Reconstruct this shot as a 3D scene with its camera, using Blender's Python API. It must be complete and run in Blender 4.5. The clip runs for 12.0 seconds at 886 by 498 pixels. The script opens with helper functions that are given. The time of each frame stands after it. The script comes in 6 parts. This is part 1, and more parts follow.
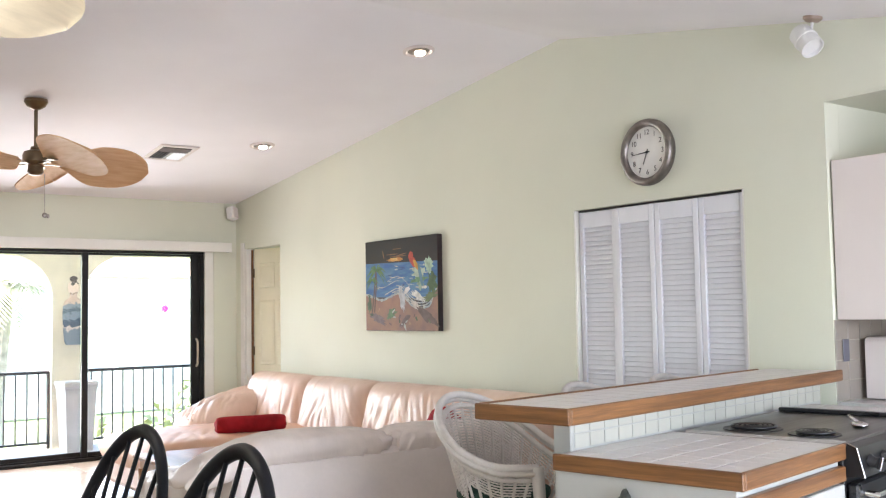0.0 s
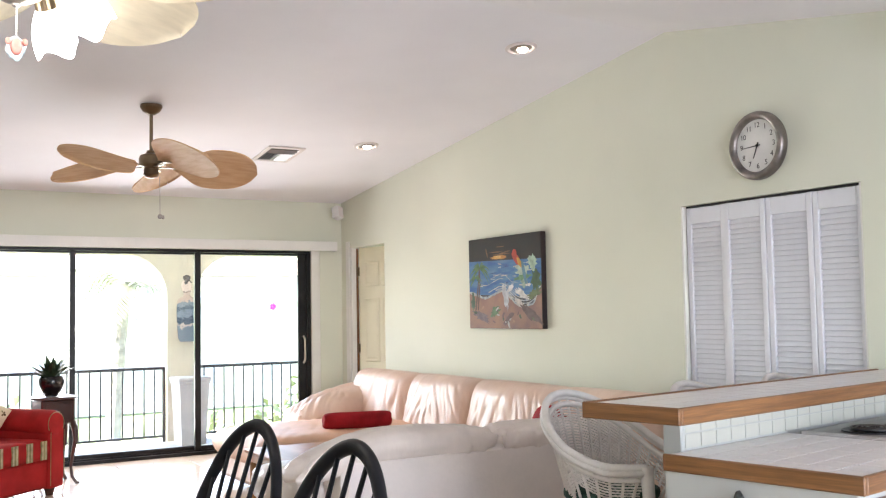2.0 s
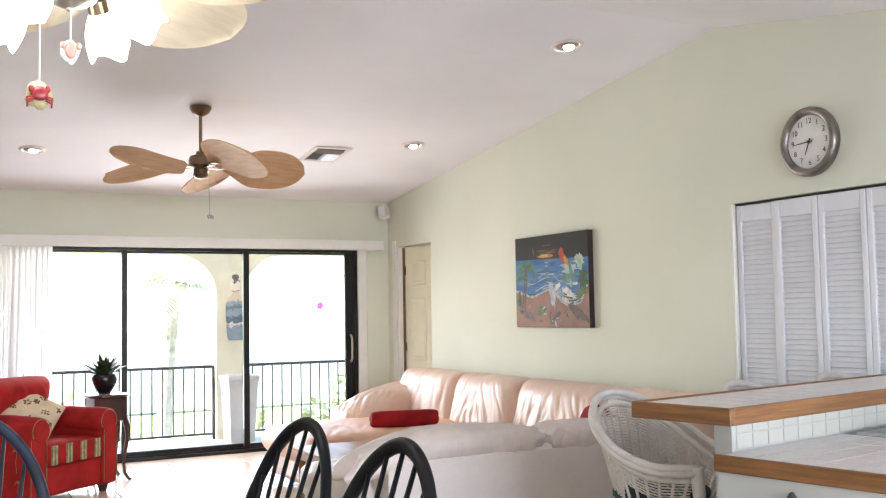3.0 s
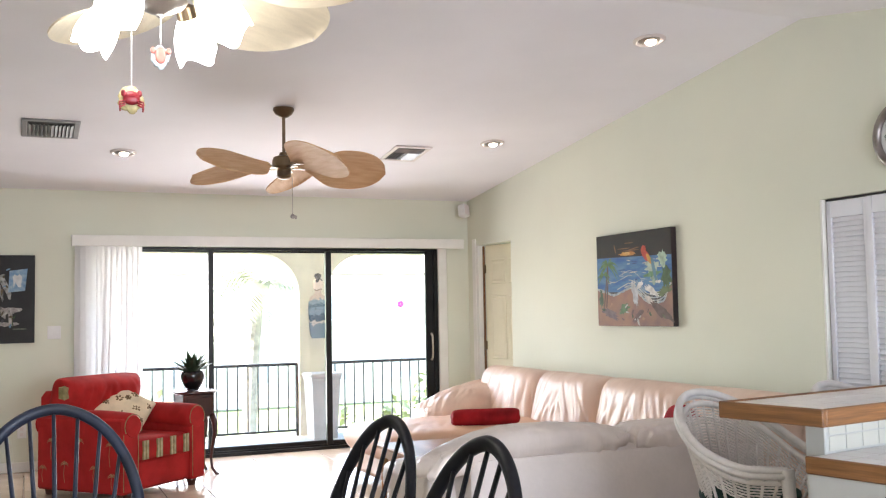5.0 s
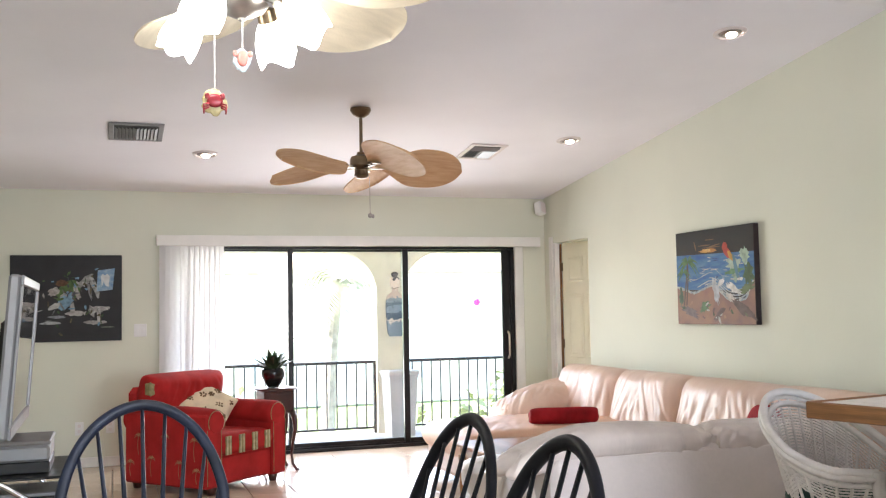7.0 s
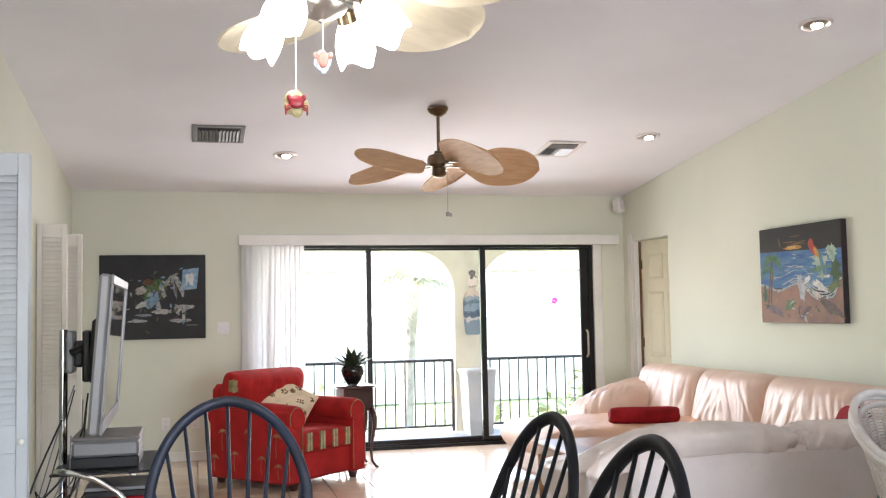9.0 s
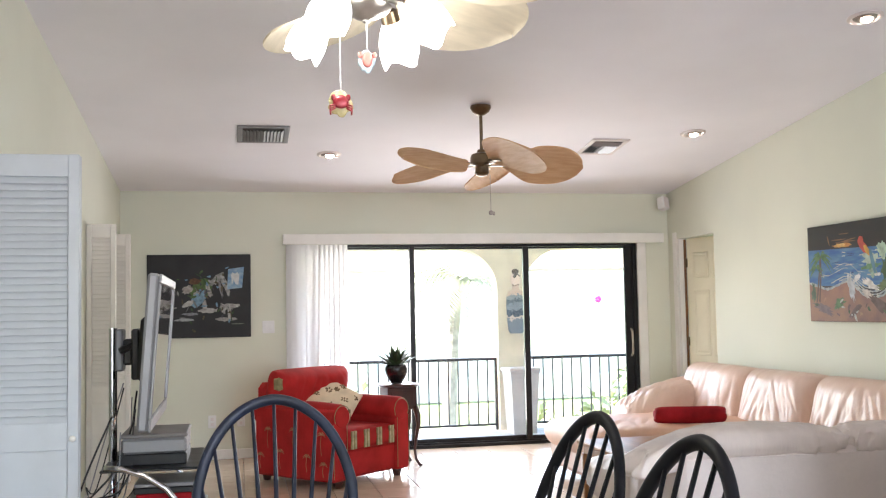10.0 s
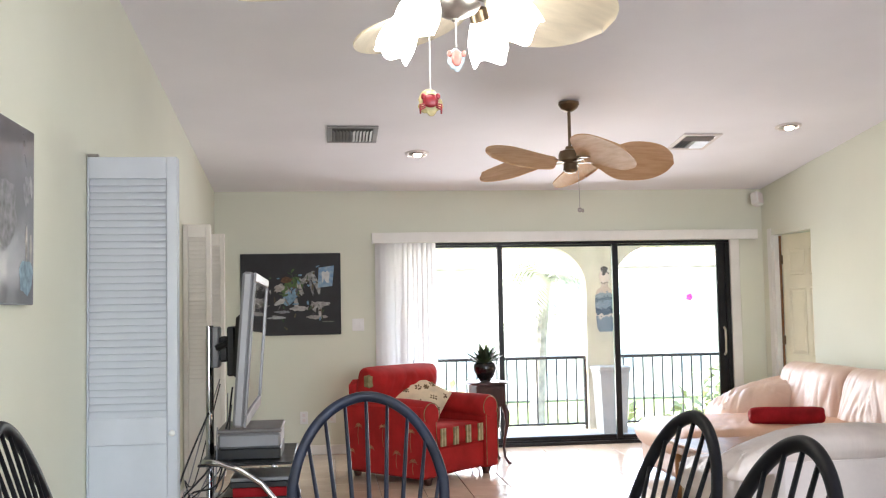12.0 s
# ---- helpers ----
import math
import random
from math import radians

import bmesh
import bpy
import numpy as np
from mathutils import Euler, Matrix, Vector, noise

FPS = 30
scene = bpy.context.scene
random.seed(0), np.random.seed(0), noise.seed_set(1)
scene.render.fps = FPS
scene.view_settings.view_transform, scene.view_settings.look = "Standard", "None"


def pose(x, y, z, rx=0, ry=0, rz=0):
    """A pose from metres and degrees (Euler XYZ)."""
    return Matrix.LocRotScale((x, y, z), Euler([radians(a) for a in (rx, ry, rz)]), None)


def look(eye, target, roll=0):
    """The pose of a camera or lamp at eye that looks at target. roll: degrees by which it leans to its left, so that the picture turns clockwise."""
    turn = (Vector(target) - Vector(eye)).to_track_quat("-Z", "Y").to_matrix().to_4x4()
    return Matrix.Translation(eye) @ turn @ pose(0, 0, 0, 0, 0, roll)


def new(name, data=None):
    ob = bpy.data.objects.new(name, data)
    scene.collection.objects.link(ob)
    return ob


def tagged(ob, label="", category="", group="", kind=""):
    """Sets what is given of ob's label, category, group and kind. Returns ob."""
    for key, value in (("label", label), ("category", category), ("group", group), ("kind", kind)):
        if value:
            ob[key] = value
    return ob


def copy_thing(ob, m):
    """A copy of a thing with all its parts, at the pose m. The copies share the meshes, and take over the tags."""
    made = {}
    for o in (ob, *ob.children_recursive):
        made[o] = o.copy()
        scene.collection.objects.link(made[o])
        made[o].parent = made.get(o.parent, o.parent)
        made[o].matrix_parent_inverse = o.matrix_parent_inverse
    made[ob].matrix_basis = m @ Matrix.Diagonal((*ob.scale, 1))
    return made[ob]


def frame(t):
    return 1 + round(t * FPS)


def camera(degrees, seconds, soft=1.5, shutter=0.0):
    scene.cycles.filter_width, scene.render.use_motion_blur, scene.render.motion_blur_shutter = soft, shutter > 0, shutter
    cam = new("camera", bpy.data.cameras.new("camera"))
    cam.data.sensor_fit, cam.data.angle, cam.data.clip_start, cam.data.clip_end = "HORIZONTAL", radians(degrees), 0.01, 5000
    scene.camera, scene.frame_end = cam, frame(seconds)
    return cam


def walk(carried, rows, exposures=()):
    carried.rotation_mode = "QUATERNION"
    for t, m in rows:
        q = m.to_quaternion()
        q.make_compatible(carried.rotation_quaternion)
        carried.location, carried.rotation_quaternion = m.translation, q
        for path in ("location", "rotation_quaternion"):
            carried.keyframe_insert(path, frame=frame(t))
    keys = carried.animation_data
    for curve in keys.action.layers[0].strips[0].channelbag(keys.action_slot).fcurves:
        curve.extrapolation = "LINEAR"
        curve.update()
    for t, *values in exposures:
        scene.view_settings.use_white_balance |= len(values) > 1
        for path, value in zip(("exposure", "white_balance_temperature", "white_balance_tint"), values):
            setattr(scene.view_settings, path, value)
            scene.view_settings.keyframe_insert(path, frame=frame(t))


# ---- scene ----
from collections import defaultdict

# a camera that pans on a tripod; the lens stands a little ahead of the pan axis
cam = camera(48.34, 12.0, 1.2)
EYE, ARM = 1.376, 0.139
ROWS = [
    (0, -36.014, 3.632, 1.005),
    (0.5, -34.610, 3.629, 1.012),
    (1, -33.062, 3.638, 1.016),
    (1.5, -31.563, 3.625, 1.016),
    (2, -30.115, 3.610, 1.017),
    (2.5, -28.736, 3.617, 1.019),
    (3, -27.465, 3.595, 1.026),
    (5, -22.876, 3.587, 1.033),
    (5.5, -21.867, 3.576, 1.040),
    (6, -20.833, 3.569, 1.049),
    (6.5, -19.747, 3.565, 1.062),
    (7, -18.497, 3.561, 1.071),
    (9, -14.062, 3.549, 1.081),
    (9.5, -12.842, 3.548, 1.093),
    (10, -11.594, 3.526, 1.100),
    (10.5, -10.431, 3.527, 1.107),
    (11, -9.267, 3.515, 1.111),
    (11.5, -7.955, 3.513, 1.111),
    (12, -6.562, 3.506, 1.103),
]
walk(cam, [(t, pose(-ARM * math.sin(radians(a)), ARM * math.cos(radians(a)), EYE, 90 + b, c, a)) for t, a, b, c in ROWS],
     [(0, 3.99), (3, 3.97), (5.5, 3.91), (9, 3.86), (12, 3.83)])

# ---- light ----
world = bpy.data.worlds.new("sky")
scene.world = world
world.use_nodes = True
wn = world.node_tree
sky = wn.nodes.new("ShaderNodeTexSky")
sky.sky_type, sky.sun_disc = "NISHITA", False
sky.sun_elevation, sky.sun_rotation = radians(54), radians(-80)
wn.links.new(sky.outputs[0], wn.nodes["Background"].inputs[0])
wn.nodes["Background"].inputs[1].default_value = 0.15
scene.view_settings.exposure = 3.91

sun = new("sun", bpy.data.lights.new("sun", "SUN"))
sun.data.energy, sun.data.angle, sun.data.color = 5.0, radians(0.6), (1.0, 0.95, 0.86)
sun.matrix_world = look((-9, 8, 13), (0, 6.5, 0))


def area(name, where, target, w, h, watts, color):
    lamp = new(name, bpy.data.lights.new(name, "AREA"))
    lamp.data.shape, lamp.data.size, lamp.data.size_y = "RECTANGLE", w, h
    lamp.data.energy, lamp.data.color = watts, color
    lamp.matrix_world = look(where, target)
    return lamp


# daylight in the window behind the camera and in the balcony doors
area("window_daylight", (2.3, -2.42, 1.3), (2.4, 5, 2.3), 3.5, 1.7, 13.5, (0.90, 0.925, 1.13))
area("balcony_daylight", (1.95, 10.06, 1.1), (0.8, 4, -0.2), 2.5, 1.8, 8.2, (0.99, 0.96, 1.0))


# ---- materials ----
def material(name, base, rough=0.6, metal=0.0, vary=0.08, scale=6.0, fine=60.0, bump=0.1, dist=0.002, other=None, mixscale=3.0, coat=0.0, spec=0.5, stretch=(1, 1, 1), per_object=0.0):
    m = bpy.data.materials.new(name)
    m.use_nodes = True
    n, l = m.node_tree.nodes, m.node_tree.links
    b = n["Principled BSDF"]
    b.inputs["Roughness"].default_value, b.inputs["Metallic"].default_value = rough, metal
    b.inputs["Coat Weight"].default_value = coat
    b.inputs["Specular IOR Level"].default_value = spec
    co = n.new("ShaderNodeTexCoord")
    mp = n.new("ShaderNodeMapping")
    mp.inputs["Scale"].default_value = stretch
    l.new(co.outputs["Object"], mp.inputs[0])
    big, small = n.new("ShaderNodeTexNoise"), n.new("ShaderNodeTexNoise")
    big.inputs["Scale"].default_value, small.inputs["Scale"].default_value = scale, fine
    big.inputs["Detail"].default_value, small.inputs["Detail"].default_value = 5, 3
    for t in (big, small):
        l.new(mp.outputs[0], t.inputs[0])
    mix = n.new("ShaderNodeMix")
    mix.data_type = "RGBA"
    mix.inputs[6].default_value = (*base, 1)
    mix.inputs[7].default_value = (*(other or [c * (1 - 2.2 * vary) for c in base]), 1)
    ramp = n.new("ShaderNodeMapRange")
    ramp.inputs[1].default_value, ramp.inputs[2].default_value = 0.35, 0.7
    l.new(big.outputs[0], ramp.inputs[0])
    l.new(ramp.outputs[0], mix.inputs[0])
    hsv = n.new("ShaderNodeHueSaturation")
    add = n.new("ShaderNodeMath")
    add.operation = "MULTIPLY_ADD"
    add.inputs[1].default_value, add.inputs[2].default_value = vary, 1 - vary / 2
    l.new(small.outputs[0], add.inputs[0])
    val = add.outputs[0]
    if per_object:
        info = n.new("ShaderNodeObjectInfo")
        var = n.new("ShaderNodeMath")
        var.operation = "MULTIPLY_ADD"
        var.inputs[1].default_value = per_object
        l.new(info.outputs["Random"], var.inputs[0])
        l.new(val, var.inputs[2])
        val = var.outputs[0]
    l.new(val, hsv.inputs["Value"])
    l.new(mix.outputs[2], hsv.inputs["Color"])
    l.new(hsv.outputs[0], b.inputs["Base Color"])
    rr = n.new("ShaderNodeMapRange")
    rr.inputs[3].default_value, rr.inputs[4].default_value = max(0.02, rough - 0.08), min(1, rough + 0.08)
    l.new(big.outputs[0], rr.inputs[0])
    l.new(rr.outputs[0], b.inputs["Roughness"])
    if bump:
        bp = n.new("ShaderNodeBump")
        bp.inputs["Strength"].default_value, bp.inputs["Distance"].default_value = bump, dist
        l.new(small.outputs[0], bp.inputs["Height"])
        l.new(bp.outputs[0], b.inputs["Normal"])
    return m


def glowing(name, color, strength):
    m = bpy.data.materials.new(name)
    m.use_nodes = True
    b = m.node_tree.nodes["Principled BSDF"]
    b.inputs["Base Color"].default_value = (0.9, 0.9, 0.9, 1)
    b.inputs["Emission Color"].default_value = (*color, 1)
    b.inputs["Emission Strength"].default_value = strength
    return m


def clear_glass(name, tint=(1, 1, 1), gloss=0.08):
    m = bpy.data.materials.new(name)
    m.use_nodes = True
    n, l = m.node_tree.nodes, m.node_tree.links
    n.remove(n["Principled BSDF"])
    tr, gl, mx, fr = n.new("ShaderNodeBsdfTransparent"), n.new("ShaderNodeBsdfGlossy"), n.new("ShaderNodeMixShader"), n.new("ShaderNodeFresnel")
    tr.inputs[0].default_value = (*tint, 1)
    gl.inputs["Roughness"].default_value = 0.03
    fr.inputs[0].default_value = 1.45
    l.new(fr.outputs[0], mx.inputs[0])
    l.new(tr.outputs[0], mx.inputs[1])
    l.new(gl.outputs[0], mx.inputs[2])
    l.new(mx.outputs[0], n["Material Output"].inputs[0])
    return m


M_WALL = material("sage_wall_paint", (0.705, 0.718, 0.60), 0.75, vary=0.025, scale=1.2, fine=140, bump=0.25, dist=0.0015)
M_CEIL = material("white_ceiling_paint", (0.87, 0.855, 0.885), 0.85, vary=0.03, scale=1.0, fine=90, bump=0.4, dist=0.002)
M_TRIM = material("white_trim_paint", (0.80, 0.79, 0.74), 0.45, vary=0.04, scale=4, bump=0.05)
M_LOUVER = material("louver_paint", (0.74, 0.75, 0.80), 0.5, vary=0.04, scale=5, fine=80, bump=0.08, stretch=(1, 1, 0.2))
M_DOOR = material("cream_door_paint", (0.84, 0.80, 0.60), 0.5, vary=0.04, scale=3, bump=0.06)
M_TILE = material("beige_floor_tile", (0.56, 0.445, 0.335), 0.20, vary=0.08, scale=5, fine=40, bump=0.04, dist=0.001, per_object=0.12)
M_GROUT = material("floor_grout", (0.42, 0.38, 0.32), 0.85, vary=0.15, scale=8, fine=150, bump=0.3)
M_BLACKFRAME = material("dark_bronze_aluminium", (0.018, 0.017, 0.018), 0.38, 0.6, vary=0.2, scale=4, bump=0.03)
M_GLASS = clear_glass("door_glass")
M_LEATHER = material("cream_leather", (0.76, 0.58, 0.47), 0.45, vary=0.10, scale=3.5, fine=17, bump=0.26, dist=0.012, other=(0.66, 0.46, 0.35), coat=0.06, stretch=(1, 1.3, 0.35))
M_LEATHERBACK = material("pale_leather_back", (0.78, 0.70, 0.665), 0.42, vary=0.07, scale=2.5, fine=45, bump=0.3, dist=0.004)
M_LEATHERPALE = material("pale_creased_leather", (0.76, 0.67, 0.62), 0.42, vary=0.08, scale=3.5, fine=17, bump=0.5, dist=0.012, stretch=(1.4, 1, 0.45))
M_REDVELVET = material("red_velvet", (0.38, 0.012, 0.018), 0.8, vary=0.2, scale=8, fine=120, bump=0.3, spec=0.2)
M_RED = material("red_upholstery", (0.43, 0.018, 0.017), 0.8, vary=0.14, scale=7, fine=160, bump=0.3, dist=0.002, spec=0.25)
M_OLIVE = material("olive_motif_thread", (0.30, 0.24, 0.11), 0.85, vary=0.2, scale=30, fine=180, bump=0.3)
M_MOTIF = material("faded_motif_thread", (0.34, 0.17, 0.08), 0.85, vary=0.25, scale=30, fine=180, bump=0.3)
M_CREAMCLOTH = material("cream_floral_cloth", (0.80, 0.66, 0.45), 0.85, vary=0.1, scale=9, fine=160, bump=0.3)
M_DARKWOOD = material("dark_cherry_wood", (0.075, 0.022, 0.014), 0.32, vary=0.3, scale=4, fine=40, bump=0.06, stretch=(1, 1, 0.15), coat=0.3)
M_BLACKPAINT = material("black_chair_paint", (0.008, 0.008, 0.010), 0.45, spec=0.18, vary=0.3, scale=9, fine=70, bump=0.1)
M_BLUEPAINT = material("blue_black_chair_paint", (0.012, 0.018, 0.040), 0.46, spec=0.4, vary=0.3, scale=9, fine=70, bump=0.1)
M_WICKER = material("white_wicker_paint", (0.64, 0.60, 0.565), 0.42, vary=0.06, scale=20, fine=140, bump=0.3)
M_OAK = material("oak_edging", (0.225, 0.100, 0.034), 0.45, vary=1.0, scale=12, fine=60, bump=0.25, stretch=(0.16, 4, 4), coat=0.15, other=(0.12, 0.048, 0.014))
M_OAKSIDE = material("oak_edging_across", (0.225, 0.100, 0.034), 0.45, vary=1.0, scale=12, fine=60, bump=0.25, stretch=(4, 0.16, 4), coat=0.15, other=(0.12, 0.048, 0.014))
M_WHITETILE = material("white_counter_tile", (0.64, 0.60, 0.575), 0.30, vary=0.015, scale=6, fine=30, bump=0.03, per_object=0.03)
M_TILEGROUT = material("counter_grout", (0.74, 0.73, 0.70), 0.85, vary=0.1, scale=10, bump=0.2)
M_CABINET = material("almond_laminate", (0.74, 0.68, 0.66), 0.4, vary=0.02, scale=2, bump=0.02)
M_PALM = material("woven_palm_blade", (0.64, 0.41, 0.22), 0.65, vary=0.2, scale=6, fine=70, bump=0.5, dist=0.003, stretch=(1, 5, 1), other=(0.54, 0.31, 0.15))
M_PALE_PALM = material("pale_palm_blade", (0.72, 0.63, 0.47), 0.65, vary=0.06, scale=6, fine=70, bump=0.5, dist=0.003, stretch=(1, 5, 1))
M_BRASS = material("antique_brass", (0.22, 0.16, 0.10), 0.3, 0.9, vary=0.2, scale=9, bump=0.05)
M_NICKEL = material("brushed_nickel", (0.42, 0.39, 0.36), 0.32, 0.95, vary=0.12, scale=12, fine=90, bump=0.05)
M_CHROME = material("chrome", (0.72, 0.72, 0.72), 0.08, 1.0, vary=0.04, bump=0)
M_SILVER = material("silver_plastic", (0.29, 0.29, 0.30), 0.35, 0.3, vary=0.05, scale=5, bump=0.03)
M_BLACK = material("black_plastic", (0.014, 0.014, 0.015), 0.35, vary=0.2, scale=8, bump=0.05)
M_SCREEN = material("dark_screen_glass", (0.012, 0.012, 0.014), 0.05, vary=0.05, bump=0, coat=1.0)
M_WHITEPLASTIC = material("white_plastic", (0.80, 0.80, 0.78), 0.4, vary=0.04, bump=0.02)
M_BLIND = material("vinyl_blind", (0.80, 0.78, 0.76), 0.5, vary=0.06, scale=3, fine=60, bump=0.1, stretch=(1, 1, 0.1))
M_STUCCO = material("cream_stucco", (0.72, 0.64, 0.50), 0.85, vary=0.08, scale=3, fine=70, bump=0.6, dist=0.004)
M_CONCRETE = material("balcony_concrete", (0.50, 0.49, 0.47), 0.8, vary=0.12, scale=3, fine=60, bump=0.3)
M_RAIL = material("black_railing_paint", (0.03, 0.032, 0.04), 0.45, vary=0.2, scale=8, bump=0.1)
M_LEAF = material("leaf_green", (0.15, 0.18, 0.10), 0.55, vary=0.3, scale=4, fine=30, bump=0.2, other=(0.22, 0.24, 0.09))
M_AGAVE = material("agave_green", (0.035, 0.065, 0.025), 0.45, vary=0.3, scale=14, fine=60, bump=0.2)
M_CERAMIC = material("black_ceramic", (0.012, 0.011, 0.011), 0.22, vary=0.1, scale=9, bump=0.05)
M_BARK = material("palm_bark", (0.36, 0.31, 0.25), 0.85, vary=0.25, scale=6, fine=30, bump=0.7, dist=0.01)
# frond green paled in its colour to look washed out by sunlight
M_PALMLEAF = material("sunlit_pale_frond", (0.25, 0.27, 0.19), 0.4, vary=0.25, scale=4, fine=30, bump=0.2, other=(0.32, 0.32, 0.20))
# cream leather with the warm light bounced off the table mixed into its colour
M_LEATHERBOUNCE = material("bounce_warmed_leather", (0.78, 0.49, 0.33), 0.55, vary=0.10, scale=3.5, fine=17, bump=0.3, dist=0.012, other=(0.70, 0.46, 0.32))
M_GRASS = material("lawn", (0.10, 0.14, 0.045), 0.9, vary=0.3, scale=0.6, fine=25, bump=0.6, dist=0.02)
M_PAPERWHITE = material("white_paint", (0.78, 0.77, 0.74), 0.6, vary=0.05, bump=0.05)
M_CANVASBLACK = material("black_canvas", (0.012, 0.012, 0.013), 0.6, vary=0.2, scale=8, fine=200, bump=0.3)


# the vinyl vanes let daylight through
bn, bl = M_BLIND.node_tree.nodes, M_BLIND.node_tree.links
tl_, mx_ = bn.new("ShaderNodeBsdfTranslucent"), bn.new("ShaderNodeMixShader")
tl_.inputs[0].default_value, mx_.inputs[0].default_value = (0.84, 0.83, 0.83, 1), 0.6
bl.new(bn["Principled BSDF"].outputs[0], mx_.inputs[1])
bl.new(tl_.outputs[0], mx_.inputs[2])
bl.new(mx_.outputs[0], bn["Material Output"].inputs[0])


# ---- shapes ----
def box(bm, x0, x1, y0, y1, z0, z1, c=0.0, m=None):
    lo, hi = (x0, y0, z0), (x1, y1, z1)
    c = min(c, *(0.45 * (b - a) for a, b in zip(lo, hi)))
    if c <= 0:
        v = {}
        for k in range(8):
            s = (k & 1, k >> 1 & 1, k >> 2 & 1)
            q = Vector([hi[i] if s[i] else lo[i] for i in range(3)])
            v[s] = bm.verts.new(m @ q if m else q)
        for a in range(3):
            b, d = (a + 1) % 3, (a + 2) % 3
            for side in (0, 1):
                f = []
                for p, r in ((0, 0), (1, 0), (1, 1), (0, 1)):
                    s = [0, 0, 0]
                    s[a], s[b], s[d] = side, p, r
                    f.append(v[tuple(s)])
                bm.faces.new(f if side else f[::-1])
        return bm
    v = {}
    for k in range(8):
        s = (k & 1, k >> 1 & 1, k >> 2 & 1)
        for a in range(3):
            q = Vector([(hi[i] - (0 if i == a else c)) if s[i] else (lo[i] + (0 if i == a else c)) for i in range(3)])
            v[s, a] = bm.verts.new(m @ q if m else q)
    for a in range(3):
        b, d = (a + 1) % 3, (a + 2) % 3
        for side in (0, 1):
            f = []
            for p, r in ((0, 0), (1, 0), (1, 1), (0, 1)):
                s = [0, 0, 0]
                s[a], s[b], s[d] = side, p, r
                f.append(v[tuple(s), a])
            bm.faces.new(f if side else f[::-1])
        for p in (0, 1):
            for r in (0, 1):
                s0, s1 = [0, 0, 0], [0, 0, 0]
                s0[b] = s1[b] = p
                s0[d] = s1[d] = r
                s1[a] = 1
                s0, s1 = tuple(s0), tuple(s1)
                f = [v[s0, b], v[s1, b], v[s1, d], v[s0, d]]
                bm.faces.new(f if p != r else f[::-1])
    for k in range(8):
        s = (k & 1, k >> 1 & 1, k >> 2 & 1)
        f = [v[s, 0], v[s, 1], v[s, 2]]
        bm.faces.new(f if sum(s) % 2 else f[::-1])
    return bm


def rings(bm, loops, close_u=True, cap=True, close_v=False):
    """Joins rings of points into a skin."""
    vs = [[bm.verts.new(p) for p in loop] for loop in loops]
    n = len(vs[0])
    pairs = list(zip(vs, vs[1:])) + ([(vs[-1], vs[0])] if close_v else [])
    for a, b in pairs:
        for i in range(n if close_u else n - 1):
            j = (i + 1) % n
            bm.faces.new((a[i], a[j], b[j], b[i]))
    if cap and close_u and not close_v:
        bm.faces.new(vs[0][::-1])
        bm.faces.new(vs[-1])
    return bm


def lathe(bm, profile, seg=24, at=(0, 0, 0), m=None):
    at = Vector(at)
    loops = []
    for r, z in profile:
        loop = [at + Vector((max(r, 1e-4) * math.cos(2 * math.pi * i / seg), max(r, 1e-4) * math.sin(2 * math.pi * i / seg), z)) for i in range(seg)]
        loops.append([m @ q for q in loop] if m else loop)
    return rings(bm, loops)


def tube(bm, pts, r, seg=8, closed=False):
    """A round bar along points; r is one radius or one for each point."""
    pts = [Vector(p) for p in pts]
    n = len(pts)
    rs = r if isinstance(r, (list, tuple)) else [r] * n
    loops, side = [], None
    for i, p in enumerate(pts):
        a = pts[(i - 1) % n] if closed or i else pts[0]
        b = pts[(i + 1) % n] if closed or i < n - 1 else pts[-1]
        d = (b - a).normalized()
        if side is None:
            side = d.orthogonal().normalized()
        side = (side - d * side.dot(d)).normalized()
        up = d.cross(side)
        loops.append([p + rs[i] * (math.cos(2 * math.pi * k / seg) * side + math.sin(2 * math.pi * k / seg) * up) for k in range(seg)])
    return rings(bm, loops, close_v=closed)


def prism(bm, poly, z0, z1, m=None):
    a = [Vector((x, y, z0)) for x, y in poly]
    b = [Vector((x, y, z1)) for x, y in poly]
    if m:
        a, b = [m @ q for q in a], [m @ q for q in b]
    return rings(bm, [a, b])


